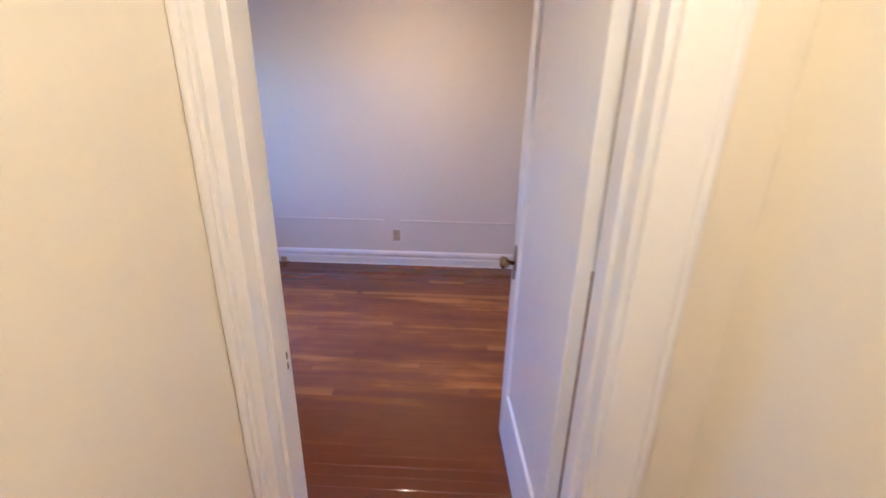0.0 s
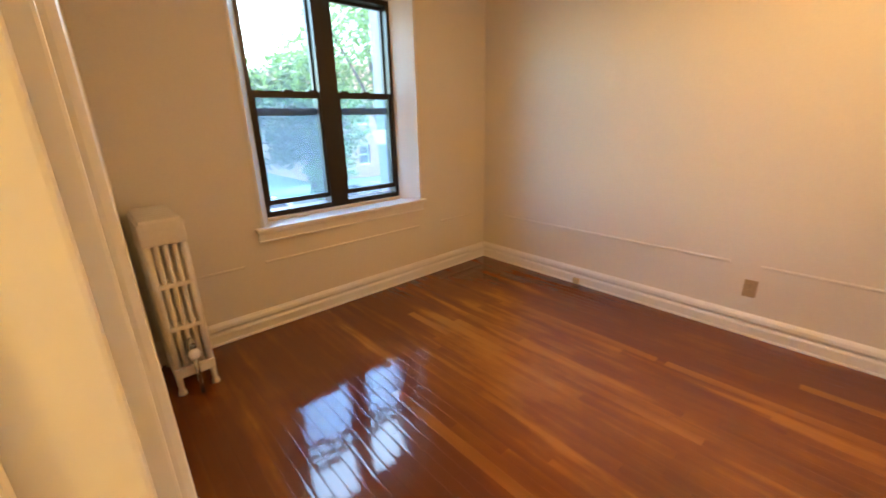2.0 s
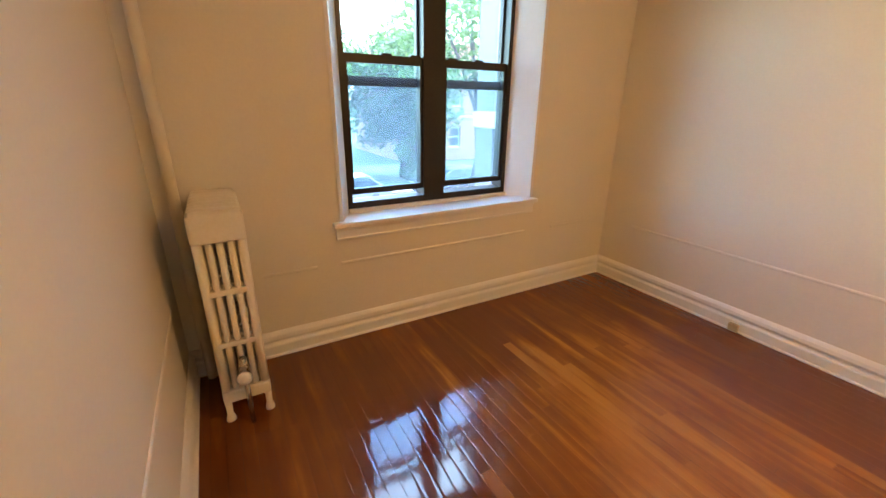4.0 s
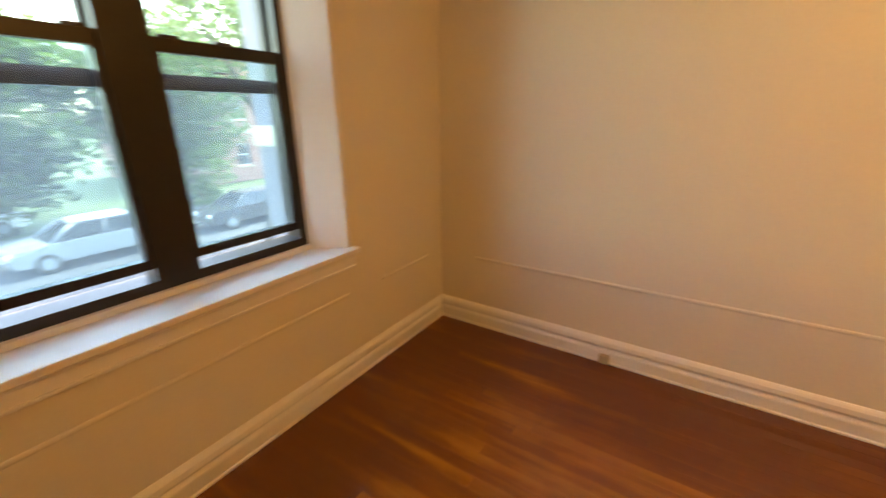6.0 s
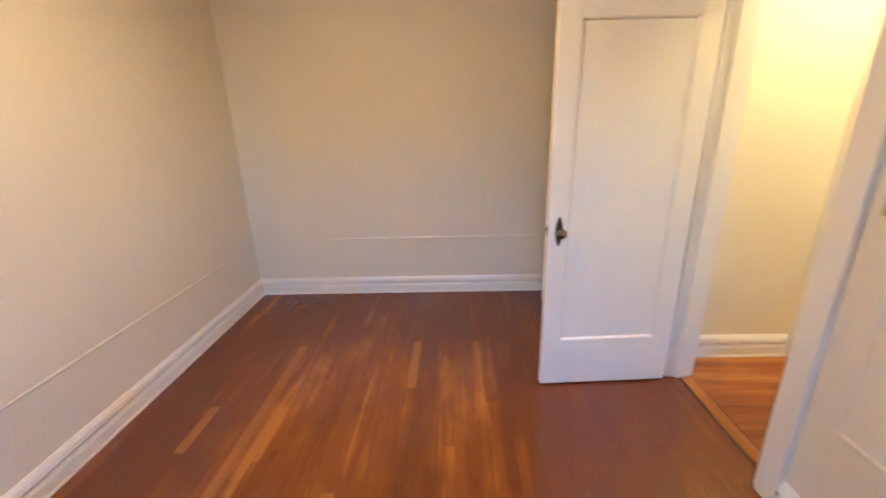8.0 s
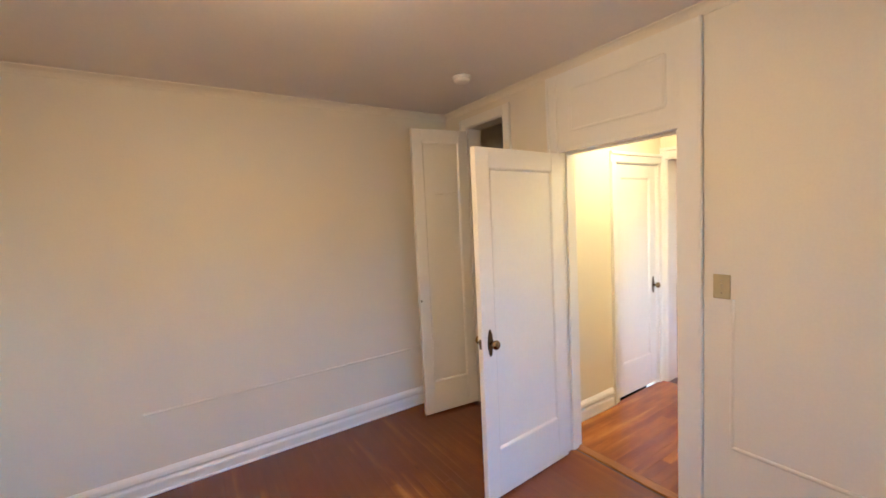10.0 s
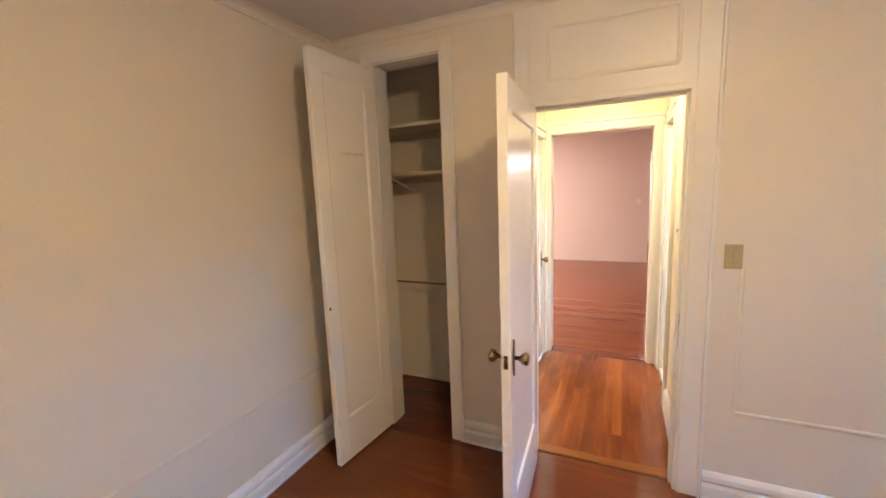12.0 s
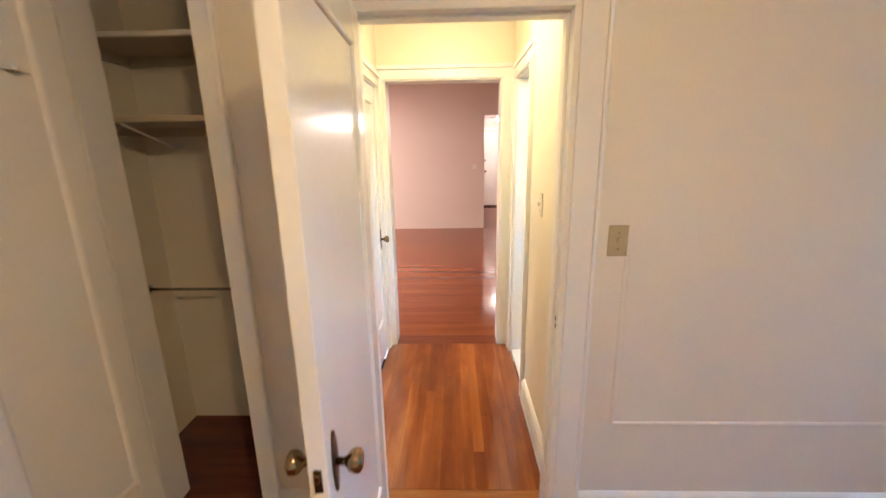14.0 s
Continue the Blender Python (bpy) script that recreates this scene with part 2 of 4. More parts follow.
# the second value is the strength of the painted haze
GLASS = glass_material("hazed_window_glass", 0.022)
SCREEN = glass_material("fine_insect_screen", 0.045, (0.70, 0.82, 0.90))
DIFFUSER = glowing("lit_opal_glass", (1.0, 0.72, 0.36), 0.5)
GLOBE = glowing("lit_passage_globe", (1.0, 0.85, 0.70), 0.9)
ASPHALT = material("asphalt", [(0.05, 0.052, 0.055), (0.09, 0.09, 0.095)], 0.85, grain=30, blotch=0.4)
CONCRETE = material("pavement_concrete", [(0.20, 0.195, 0.185), (0.28, 0.27, 0.26)], 0.85, grain=12, blotch=0.5)
EARTH = material("earth_and_lawn", [(0.05, 0.08, 0.025), (0.10, 0.14, 0.05)], 0.9, grain=6, blotch=0.3)
BRICK = material("red_brick", [(0.30, 0.12, 0.09), (0.44, 0.20, 0.15)], 0.85, grain=9, blotch=0.6)
GREYBRICK = material("grey_buff_brick", [(0.16, 0.142, 0.15), (0.22, 0.20, 0.21)], 0.85, grain=14, blotch=0.8)
STONE = material("yellow_limestone", [(0.55, 0.47, 0.28), (0.66, 0.58, 0.38)], 0.8, grain=14)
DARKGLASS = material("dark_glazing", [(0.02, 0.025, 0.03), (0.05, 0.06, 0.07)], 0.08, bump=0)
SILVER = material("silver_car_paint", [(0.30, 0.32, 0.35), (0.37, 0.39, 0.42)], 0.25, metal=0.2, coat=0.6, bump=0)
CHARCOAL = material("dark_grey_car_paint", [(0.05, 0.055, 0.065), (0.08, 0.085, 0.10)], 0.25, metal=0.3, coat=0.6, bump=0)
REDPAINT = material("red_car_paint", [(0.40, 0.03, 0.03), (0.48, 0.05, 0.04)], 0.25, coat=0.6, bump=0)
BARK = material("tree_bark", [(0.05, 0.04, 0.03), (0.13, 0.105, 0.08)], 0.9, stretch=(6, 6, 1), grain=8, bump=0.6, depth=0.02)
LEAF = material("green_leaves", [(0.022, 0.050, 0.014), (0.060, 0.11, 0.028)], 0.5, grain=3, blotch=0.6, random_piece=0.5, island=True, bump=0)
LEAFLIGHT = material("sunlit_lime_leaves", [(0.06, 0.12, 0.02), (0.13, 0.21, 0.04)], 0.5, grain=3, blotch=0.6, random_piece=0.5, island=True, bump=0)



def let_light_through(m, colour, share):
    """Mixes a translucent layer into a leaf material."""
    n, l = m.node_tree.nodes, m.node_tree.links
    thin, both = n.new("ShaderNodeBsdfTranslucent"), n.new("ShaderNodeMixShader")
    thin.inputs[0].default_value = (*colour, 1)
    both.inputs[0].default_value = share
    l.new(n["Principled BSDF"].outputs[0], both.inputs[1])
    l.new(thin.outputs[0], both.inputs[2])
    l.new(both.outputs[0], n["Material Output"].inputs[0])


let_light_through(LEAF, (0.10, 0.20, 0.05), 0.4)
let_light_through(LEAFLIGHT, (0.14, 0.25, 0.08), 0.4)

# ---- building helpers ----
def add_box(bm, x0, y0, z0, x1, y1, z1, bevel=0.0):
    made = bmesh.ops.create_cube(bm, size=1.0, matrix=Matrix.Translation(((x0 + x1) / 2, (y0 + y1) / 2, (z0 + z1) / 2))
                                 @ Matrix.Diagonal((abs(x1 - x0), abs(y1 - y0), abs(z1 - z0), 1)))
    if bevel:
        edges = {e for v in made["verts"] for e in v.link_edges}
        bmesh.ops.bevel(bm, geom=list(edges), offset=bevel, segments=2, affect="EDGES", profile=0.6)
    return bm


def box(x0, y0, z0, x1, y1, z1, bevel=0.0):
    return add_box(bmesh.new(), x0, y0, z0, x1, y1, z1, bevel)


def add_lathe(bm, profile, m=None, segments=20):
    """Turns (radius, height) pairs round z; m places the result."""
    m = m or Matrix()
    rings = []
    for r, z in profile:
        rings.append([bm.verts.new(m @ Vector((r * math.cos(2 * math.pi * i / segments), r * math.sin(2 * math.pi * i / segments), z)))
                      for i in range(segments)])
    for a, b in zip(rings, rings[1:]):
        for i in range(segments):
            j = (i + 1) % segments
            f = bm.faces.new((a[i], a[j], b[j], b[i]))
            f.smooth = True
    bm.faces.new(list(reversed(rings[0])))
    bm.faces.new(rings[-1])
    return bm


def lathe(profile, m=None, segments=20):
    return add_lathe(bmesh.new(), profile, m, segments)


def add_tube(bm, points, radii, segments=10):
    """A round tube along points, with a radius at each."""
    rings = []
    for i, p in enumerate(points):
        a, b = Vector(points[max(0, i - 1)]), Vector(points[min(len(points) - 1, i + 1)])
        q = (b - a).to_track_quat("Z", "Y").to_matrix()
        rings.append([bm.verts.new(Vector(p) + q @ Vector((radii[i] * math.cos(2 * math.pi * k / segments),
                                                           radii[i] * math.sin(2 * math.pi * k / segments), 0))) for k in range(segments)])
    for a, b in zip(rings, rings[1:]):
        for k in range(segments):
            j = (k + 1) % segments
            bm.faces.new((a[k], a[j], b[j], b[k])).smooth = True
    bm.faces.new(list(reversed(rings[0])))
    bm.faces.new(rings[-1])
    return bm


def tube(points, radii, segments=10):
    return add_tube(bmesh.new(), points, radii, segments)


def prism(outline, z0, z1, m=None):
    """Extrudes a plan outline (x, y) from z0 to z1; m places it."""
    m = m or Matrix()
    bm = bmesh.new()
    low = [bm.verts.new(m @ Vector((x, y, z0))) for x, y in outline]
    high = [bm.verts.new(m @ Vector((x, y, z1))) for x, y in outline]
    bm.faces.new(list(reversed(low)))
    bm.faces.new(high)
    for i in range(len(outline)):
        j = (i + 1) % len(outline)
        bm.faces.new((low[i], low[j], high[j], high[i]))
    return bm


def part(name, bm, mat, parent=None, label=""):
    me = bpy.data.meshes.new(name)
    bmesh.ops.recalc_face_normals(bm, faces=bm.faces)
    bm.to_mesh(me)
    bm.free()
    me.materials.append(mat)
    ob = new(name, me)
    if parent:
        ob.parent = parent
    if label:
        tagged(ob, label)
    return ob


def thing(name, label, category, group="", kind="", at=None):
    ob = new(name)
    ob.empty_display_size = 0.1
    if at is not None:
        ob.matrix_basis = at
    return tagged(ob, label, category, group, kind)


def structure(name, bm, mat, label="", category=""):
    return tagged(part(name, bm, mat), label, category, kind="structure")


def wall_mesh(axis, d0, d1, u0, u1, z0, z1, holes=()):
    """A wall between d0 and d1 on axis, from u0 to u1 and z0 to z1, with holes (u0, u1, z0, z1) right through it."""
    us = sorted({u0, u1, *(h for q in holes for h in q[:2])})
    zs = sorted({z0, z1, *(h for q in holes for h in q[2:])})
    bm = bmesh.new()
    cache = {}

    def vert(d, u, z):
        key = (round(d, 5), round(u, 5), round(z, 5))
        if key not in cache:
            cache[key] = bm.verts.new((d, u, z) if axis == "x" else (u, d, z))
        return cache[key]

    def solid(i, k):
        if not (0 <= i < len(us) - 1 and 0 <= k < len(zs) - 1):
            return False
        cu, cz = (us[i] + us[i + 1]) / 2, (zs[k] + zs[k + 1]) / 2
        return not any(h[0] < cu < h[1] and h[2] < cz < h[3] for h in holes)

    for i in range(len(us) - 1):
        for k in range(len(zs) - 1):
            if not solid(i, k):
                continue
            a, b, c, d = us[i], us[i + 1], zs[k], zs[k + 1]
            for w in (d0, d1):
                bm.faces.new((vert(w, a, c), vert(w, b, c), vert(w, b, d), vert(w, a, d)))
            for ii, kk, p, q in ((i - 1, k, (a, c), (a, d)), (i + 1, k, (b, c), (b, d)), (i, k - 1, (a, c), (b, c)), (i, k + 1, (a, d), (b, d))):
                if not solid(ii, kk):
                    bm.faces.new((vert(d0, *p), vert(d0, *q), vert(d1, *q), vert(d1, *p)))
    return bm


BASE_PROFILE = [(0, 0), (0.025, 0), (0.026, 0.009), (0.021, 0.016), (0.021, 0.066), (0.019, 0.074), (0.012, 0.083), (0.009, 0.089), (0.009, 0.097),
                (0.022, 0.103), (0.025, 0.110), (0.021, 0.132), (0.013, 0.143), (0.005, 0.151), (0, 0.152)]
COVE_PROFILE = [(0, 0), (0.006, 0), (0.010, 0.012), (0.020, 0.026), (0.034, 0.036), (0.048, 0.040), (0.048, 0.046), (0, 0.046)]
BEAD_PROFILE = [(0, -0.010), (0.003, -0.009), (0.0055, -0.005), (0.0065, 0.0), (0.0055, 0.005), (0.003, 0.009), (0, 0.010)]


def run(profile, start, end, out, rise=(0, 0, 1)):
    """Extrudes a profile (out, up) from start to end."""
    s, e, o, r = Vector(start), Vector(end), Vector(out), Vector(rise)
    bm = bmesh.new()
    ends = [[bm.verts.new(p + o * a + r * b) for a, b in profile] for p in (s, e)]
    for i in range(len(profile)):
        j = (i + 1) % len(profile)
        bm.faces.new((ends[0][i], ends[0][j], ends[1][j], ends[1][i]))
    bm.faces.new(ends[0])
    bm.faces.new(list(reversed(ends[1])))
    return bm


X0, X1, Y1, H = -3.215, 1.333, 3.047, 2.58          # bedroom
HX0, HX1, HY = -0.75, 0.25, -1.65                 # hall

# ---- structure: bedroom and hall ----
structure("wall_west", wall_mesh("x", -3.50, X0, -0.14, Y1 + 0.19, -0.1, H + 0.1, [(0.83, 2.23, 0.70, 2.36)]), CREAM,
          "cream painted plaster wall with a window", "wall")
structure("wall_north", wall_mesh("y", Y1, Y1 + 0.19, X0, X1 + 0.14, -0.1, H + 0.1), CREAM, "cream painted plaster wall of the bedroom", "wall")
structure("wall_east", wall_mesh("x", X1, X1 + 0.14, -0.84, Y1, -0.1, H + 0.1), CREAM, "cream painted plaster wall beside the closet", "wall")
structure("wall_south", wall_mesh("y", -0.14, 0.0, X0, X1, -0.1, H + 0.1, [(-0.735, 0.064, -0.1, 2.56), (0.545, 1.03, -0.1, 2.425)]), CREAM,
          "cream painted plaster wall with two doorways", "wall")
structure("ceiling", box(-3.56, -0.84, H, X1 + 0.14, Y1 + 0.19, H + 0.1), CEIL, "flat painted plaster ceiling", "ceiling")
structure("hall_ceiling", box(-2.4, -1.80, H, 0.37, -0.842, H + 0.1), CEIL, "painted plaster hall ceiling", "ceiling")
structure("hall_wall_west", wall_mesh("x", HX0 - 0.12, HX0, HY, -0.14, -0.1, H, [(-1.53, -0.96, -0.1, 2.09)]), HALLPAINT,
          "yellow painted hall wall with the bathroom doorway", "wall")
structure("hall_wall_east", wall_mesh("x", HX1, HX1 + 0.12, HY, -0.14, -0.1, H, [(-1.575, -0.925, -0.1, 2.05)]), HALLPAINT,
          "yellow painted hall wall with a closed door", "wall")
structure("hall_wall_south", wall_mesh("y", -1.80, HY, -3.7, 3.2, -0.1, HL, [(-0.675, 0.215, -0.1, 2.11)]), HALLPAINT,
          "yellow painted hall wall with a cased opening", "wall")
structure("hall_wall_north", wall_mesh("y", -0.146, -0.14, HX0, HX1, 0, H, [(-0.735, 0.064, 0, 2.56)]), HALLPAINT,
          "yellow painted hall side of the bedroom wall", "wall")
structure("closet_back_wall", wall_mesh("y", -0.84, -0.70, 0.37, X1, -0.1, H), CREAM, "cream painted closet back wall", "wall")
structure("bathroom_wall", wall_mesh("x", -2.4, -2.3, HY, -0.14, -0.1, H, [(-1.25, -0.55, 1.1, 2.1)]), TRIM, "white bathroom wall", "wall")
structure("bathroom_floor", box(-2.3, HY, -0.1, HX0 - 0.12, -0.14, 0.01), MARBLE, "pale bathroom floor", "floor")

# ---- structure: living room and passage ----
structure("living_room_wall_south", wall_mesh("y", -6.95, -6.80, -3.7, 3.2, -0.1, HL, [(-2.1, -0.91, -0.1, 2.25)]), PINK,
          "pink painted living room wall with an opening", "wall")
structure("living_room_wall_west", wall_mesh("x", -3.84, -3.7, -6.95, -1.65, -0.1, HL), PINK, "pink painted living room wall", "wall")
structure("living_room_wall_east", wall_mesh("x", 3.2, 3.34, -6.95, -1.65, -0.1, HL), PINK, "pink painted living room wall", "wall")
structure("living_room_wall_north", wall_mesh("y", -1.806, -1.80, -3.7, 3.2, 0, HL, [(-0.675, 0.215, 0, 2.11)]), PINK,
          "pink painted living room wall round the opening", "wall")
structure("living_room_ceiling", box(-3.84, -6.95, HL, 3.34, -1.65, HL + 0.1), CEIL, "painted living room ceiling", "ceiling")
structure("passage_wall_west", wall_mesh("x", -2.24, -2.1, -10.2, -6.95, -0.1, H), PINK, "pink painted passage wall", "wall")
structure("passage_wall_east", wall_mesh("x", -0.91, -0.77, -10.2, -6.95, -0.1, H), PINK, "pink painted passage wall", "wall")
structure("passage_wall_south", wall_mesh("y", -10.2, -10.06, -2.1, -0.91, -0.1, H), PINK, "pink painted passage end wall", "wall")
structure("passage_ceiling", box(-2.24, -10.2, 2.42, -0.77, -6.95, 2.52), CEIL, "painted passage ceiling", "ceiling")


def skirting(start, end, out, name="baseboard"):
    return structure(name, run(BASE_PROFILE, start, end, out), TRIM, "white painted moulded wooden baseboard", "baseboard")


skirting((X0, Y1, 0), (X1, Y1, 0), (0, -1, 0))
skirting((X0, 0.0, 0), (X0, Y1 - 0.02, 0), (1, 0, 0))
skirting((X1, 0.0, 0), (X1, Y1 - 0.02, 0), (-1, 0, 0))
skirting((X0 + 0.02, 0, 0), (-0.83, 0, 0), (0, 1, 0))
skirting((0.122, 0, 0), (0.478, 0, 0), (0, 1, 0))
skirting((1.1, 0, 0), (X1 - 0.02, 0, 0), (0, 1, 0))
skirting((HX1, -0.84, 0), (HX1, -0.146, 0), (-1, 0, 0))
skirting((HX0, -0.87, 0), (HX0, -0.146, 0), (1, 0, 0))
for a, b, out in (((X0, Y1), (X1, Y1), (0, -1, 0)), ((X0, 0), (X0, Y1 - 0.05), (1, 0, 0)), ((X1, 0), (X1, Y1 - 0.05), (-1, 0, 0)),
                  ((X0 + 0.05, 0), (X1 - 0.05, 0), (0, 1, 0))):
    structure("trim", run(COVE_PROFILE, (*a, H - 0.046), (*b, H - 0.046), out), CREAM, "cream painted cove moulding under the ceiling", "moulding")


def bead(start, end, out, rise=(0, 0, 1)):
    return structure("trim", run(BEAD_PROFILE, start, end, out, rise), CREAM, "thin painted panel moulding on the wall", "moulding")


for a, b in ((-2.94, -1.03), (-0.865, 0.90)):
    bead((a, Y1, 0.475), (b, Y1, 0.475), (0, -1, 0))
for a, b in ((0.40, 0.68), (0.82, 2.18), (2.44, 2.88)):
    bead((X0, a, 0.488), (X0, b, 0.488), (1, 0, 0))
bead((X1, 0.30, 0.515), (X1, 2.40, 0.515), (-1, 0, 0))
bead((-3.0, 0, 0.488), (-0.945, 0, 0.488), (0, 1, 0))
bead((-0.945, 0, 0.488), (-0.945, 0, 1.208), (0, 1, 0), (1, 0, 0))

# ---- bedroom doorway: jambs, casing, covered transom, saddle ----
DOORWAY = thing("door_frame", "white painted door casing that runs up to the ceiling", "door frame", kind="structure")
part("jamb", box(-0.735, -0.146, 0, -0.70, 0.004, 2.042, 0.003), TRIM, DOORWAY)
part("jamb", box(0.030, -0.146, 0, 0.064, 0.004, 2.042, 0.003), TRIM, DOORWAY)
part("head_jamb", box(-0.735, -0.146, 2.042, 0.064, 0.004, 2.075, 0.003), TRIM, DOORWAY)
part("stop", box(-0.70, -0.10, 0, -0.688, -0.045, 2.042, 0.002), TRIM, DOORWAY)
part("stop", box(0.018, -0.10, 0, 0.030, -0.045, 2.042, 0.002), TRIM, DOORWAY)
part("stop", box(-0.688, -0.10, 2.03, 0.018, -0.045, 2.042, 0.002), TRIM, DOORWAY)


def casing_leg(x0, x1, z0, z1, y, out, parent):
    """A flat board with a raised back band on its outer edge; the outer edge is x1."""
    band = x1 - 0.018 * (1 if x1 > x0 else -1)
    bm = box(min(x0, band), min(y, y + out * 0.016), z0, max(x0, band), max(y, y + out * 0.016), z1, 0.002)
    add_box(bm, min(band, x1), min(y, y + out * 0.026), z0, max(band, x1), max(y, y + out * 0.027), z1, 0.007)
    return part("casing", bm, TRIM, parent)


casing_leg(-0.722, -0.825, 0, H - 0.046, 0.0, 1, DOORWAY)
casing_leg(0.044, 0.122, 0, H - 0.046, 0.0, 1, DOORWAY)
part("transom_panel", box(-0.722, -0.1485, 2.068, 0.044, 0.007, H, 0.002), TRIM, DOORWAY, "painted panel over the closed transom")
TP = (-0.645, -0.060, 2.165, 2.42)
part("moulding", run(BEAD_PROFILE, (TP[0], 0.007, TP[3]), (TP[1], 0.007, TP[3]), (0, 1, 0)), TRIM, DOORWAY)
part("moulding", run(BEAD_PROFILE, (TP[0], 0.007, TP[2]), (TP[1], 0.007, TP[2]), (0, 1, 0)), TRIM, DOORWAY)
part("moulding", run(BEAD_PROFILE, (TP[0], 0.007, TP[2]), (TP[0], 0.007, TP[3]), (0, 1, 0), (1, 0, 0)), TRIM, DOORWAY)
part("moulding", run(BEAD_PROFILE, (TP[1], 0.007, TP[2]), (TP[1], 0.007, TP[3]), (0, 1, 0), (1, 0, 0)), TRIM, DOORWAY)
casing_leg(-0.722, -0.749, 0, 2.06, -0.146, -1, DOORWAY)
casing_leg(0.044, 0.144, 0, 2.06, -0.146, -1, DOORWAY)
part("head_casing", box(-0.749, -0.168, 2.061, 0.144, -0.146, 2.16, 0.004), TRIM, DOORWAY)
for z in (0.918, 0.948):
    part("strike_plate", box(-0.7005, -0.030, z - 0.009, -0.6990, -0.016, z + 0.009), DARKBRASS, DOORWAY, "small dark strike hole")
tagged(part("threshold", prism([(-0.150, -0.006), (-0.150, 0.0), (-0.144, 0.004), (-0.086, 0.004), (-0.079, -0.001), (-0.079, -0.006)], -0.70, 0.03, Matrix(((0, 0, 1, 0), (1, 0, 0, 0), (0, 1, 0, 0), (0, 0, 0, 1)))), SADDLE),
       "worn varnished oak door saddle", "threshold", kind="structure")


# ---- doors ----
def knob_set(parent, x, z, y_face, out):
    """Long oval back plate with a turned brass knob; out is +1 or -1 along the door's y."""
    plate = []
    for i in range(20):
        a = 2 * math.pi * i / 20
        plate.append((0.020 * math.cos(a) * (1 - 0.25 * abs(math.sin(a))), 0.078 * math.sin(a)))
    m = Matrix(((1, 0, 0, x), (0, 0, out, y_face), (0, 1, 0, z), (0, 0, 0, 1)))
    plate_ob = part("back_plate", prism(plate, 0.0, 0.005, m), DARKBRASS, parent, "dark oval brass back plate")
    profile = [(0.008, 0.0), (0.009, 0.022), (0.013, 0.028), (0.023, 0.036), (0.027, 0.046), (0.026, 0.056), (0.018, 0.062), (0.003, 0.064)]
    part("knob", lathe(profile, m), BRASS, plate_ob, "round aged brass door knob")


def panel_door(name, label, width, height, stile, top, bottom, thick, at, knob_x=None, knob_z=0.945, group="", kind="structure"):
    """One sunk panel in stiles and rails; local x runs from the hinges, y through the thickness, z up."""
    d = thing(name, label, "door", group, kind, at)
    for a, b in ((0, stile), (width - stile, width)):
        part("stile", box(a, 0, 0.008, b, thick, height, 0.003), DOORPAINT, d)
    part("top_rail", box(stile, 0.0005, height - top, width - stile, thick - 0.0005, height, 0.002), DOORPAINT, d)
    part("bottom_rail", box(stile, 0.0005, 0.008, width - stile, thick - 0.0005, bottom, 0.002), DOORPAINT, d)
    part("panel", box(stile - 0.004, 0.011, bottom - 0.004, width - stile + 0.004, thick - 0.011, height - top + 0.004), DOORPAINT, d)
    slope = [(0, 0), (0.014, 0), (0.009, 0.006), (0.003, 0.010), (0, 0.010)]
    for y, o in ((0.011, -1), (thick - 0.011, 1)):
        out = (0, o, 0)
        prof = [(b, a) for a, b in slope]
        part("moulding", run(prof, (stile, y, bottom), (width - stile, y, bottom), out, (0, 0, 1)), DOORPAINT, d)
        part("moulding", run(prof, (stile, y, height - top), (width - stile, y, height - top), out, (0, 0, -1)), DOORPAINT, d)
        part("moulding", run(prof, (stile, y, bottom), (stile, y, height - top), out, (1, 0, 0)), DOORPAINT, d)
        part("moulding", run(prof, (width - stile, y, bottom), (width - stile, y, height - top), out, (-1, 0, 0)), DOORPAINT, d)
    if knob_x is not None:
        knob_set(d, knob_x, knob_z, 0.0, -1)
        knob_set(d, knob_x, knob_z, thick, 1)
        part("latch_plate", box(width - 0.001, thick * 0.28, knob_z - 0.028, width + 0.0012, thick * 0.72, knob_z + 0.028), DARKBRASS, d, "small dark latch plate in the edge")
        part("latch_bolt", box(width, thick * 0.35, knob_z + 0.0, width + 0.010, thick * 0.65, knob_z + 0.022, 0.003), BRASS, d)
    for z in (0.22, height - 0.17):
        hinge = part("hinge", lathe([(0.004, -0.058), (0.007, -0.052), (0.007, 0.052), (0.004, 0.058)], pose(-0.004, -0.004, z), 10), DARKBRASS, d, "worn butt hinge")
        part("leaf", box(-0.002, 0.002, z - 0.05, -0.0005, thick - 0.008, z + 0.05), TRIM, hinge)
    return d


# bedroom door, swung into the room; local y = 0 is the face that looks at the hall
panel_door("door_1", "white painted one-panel wooden door standing wide open", 0.735, 2.025, 0.098, 0.110, 0.290, 0.040,
           pose(-0.001, 0.034, 0.004, 0, 0, 93.0) @ Matrix.Translation((0, -0.040, 0)),
           knob_x=0.68, knob_z=0.935)
# closet door
CLOSET = panel_door("door_2", "tall narrow white painted closet door standing open", 0.505, 2.37, 0.085, 0.10, 0.27, 0.036,
                    pose(1.004, 0.022, 0.010, 0, 0, 83.5) @ Matrix.Translation((0, -0.036, 0)))
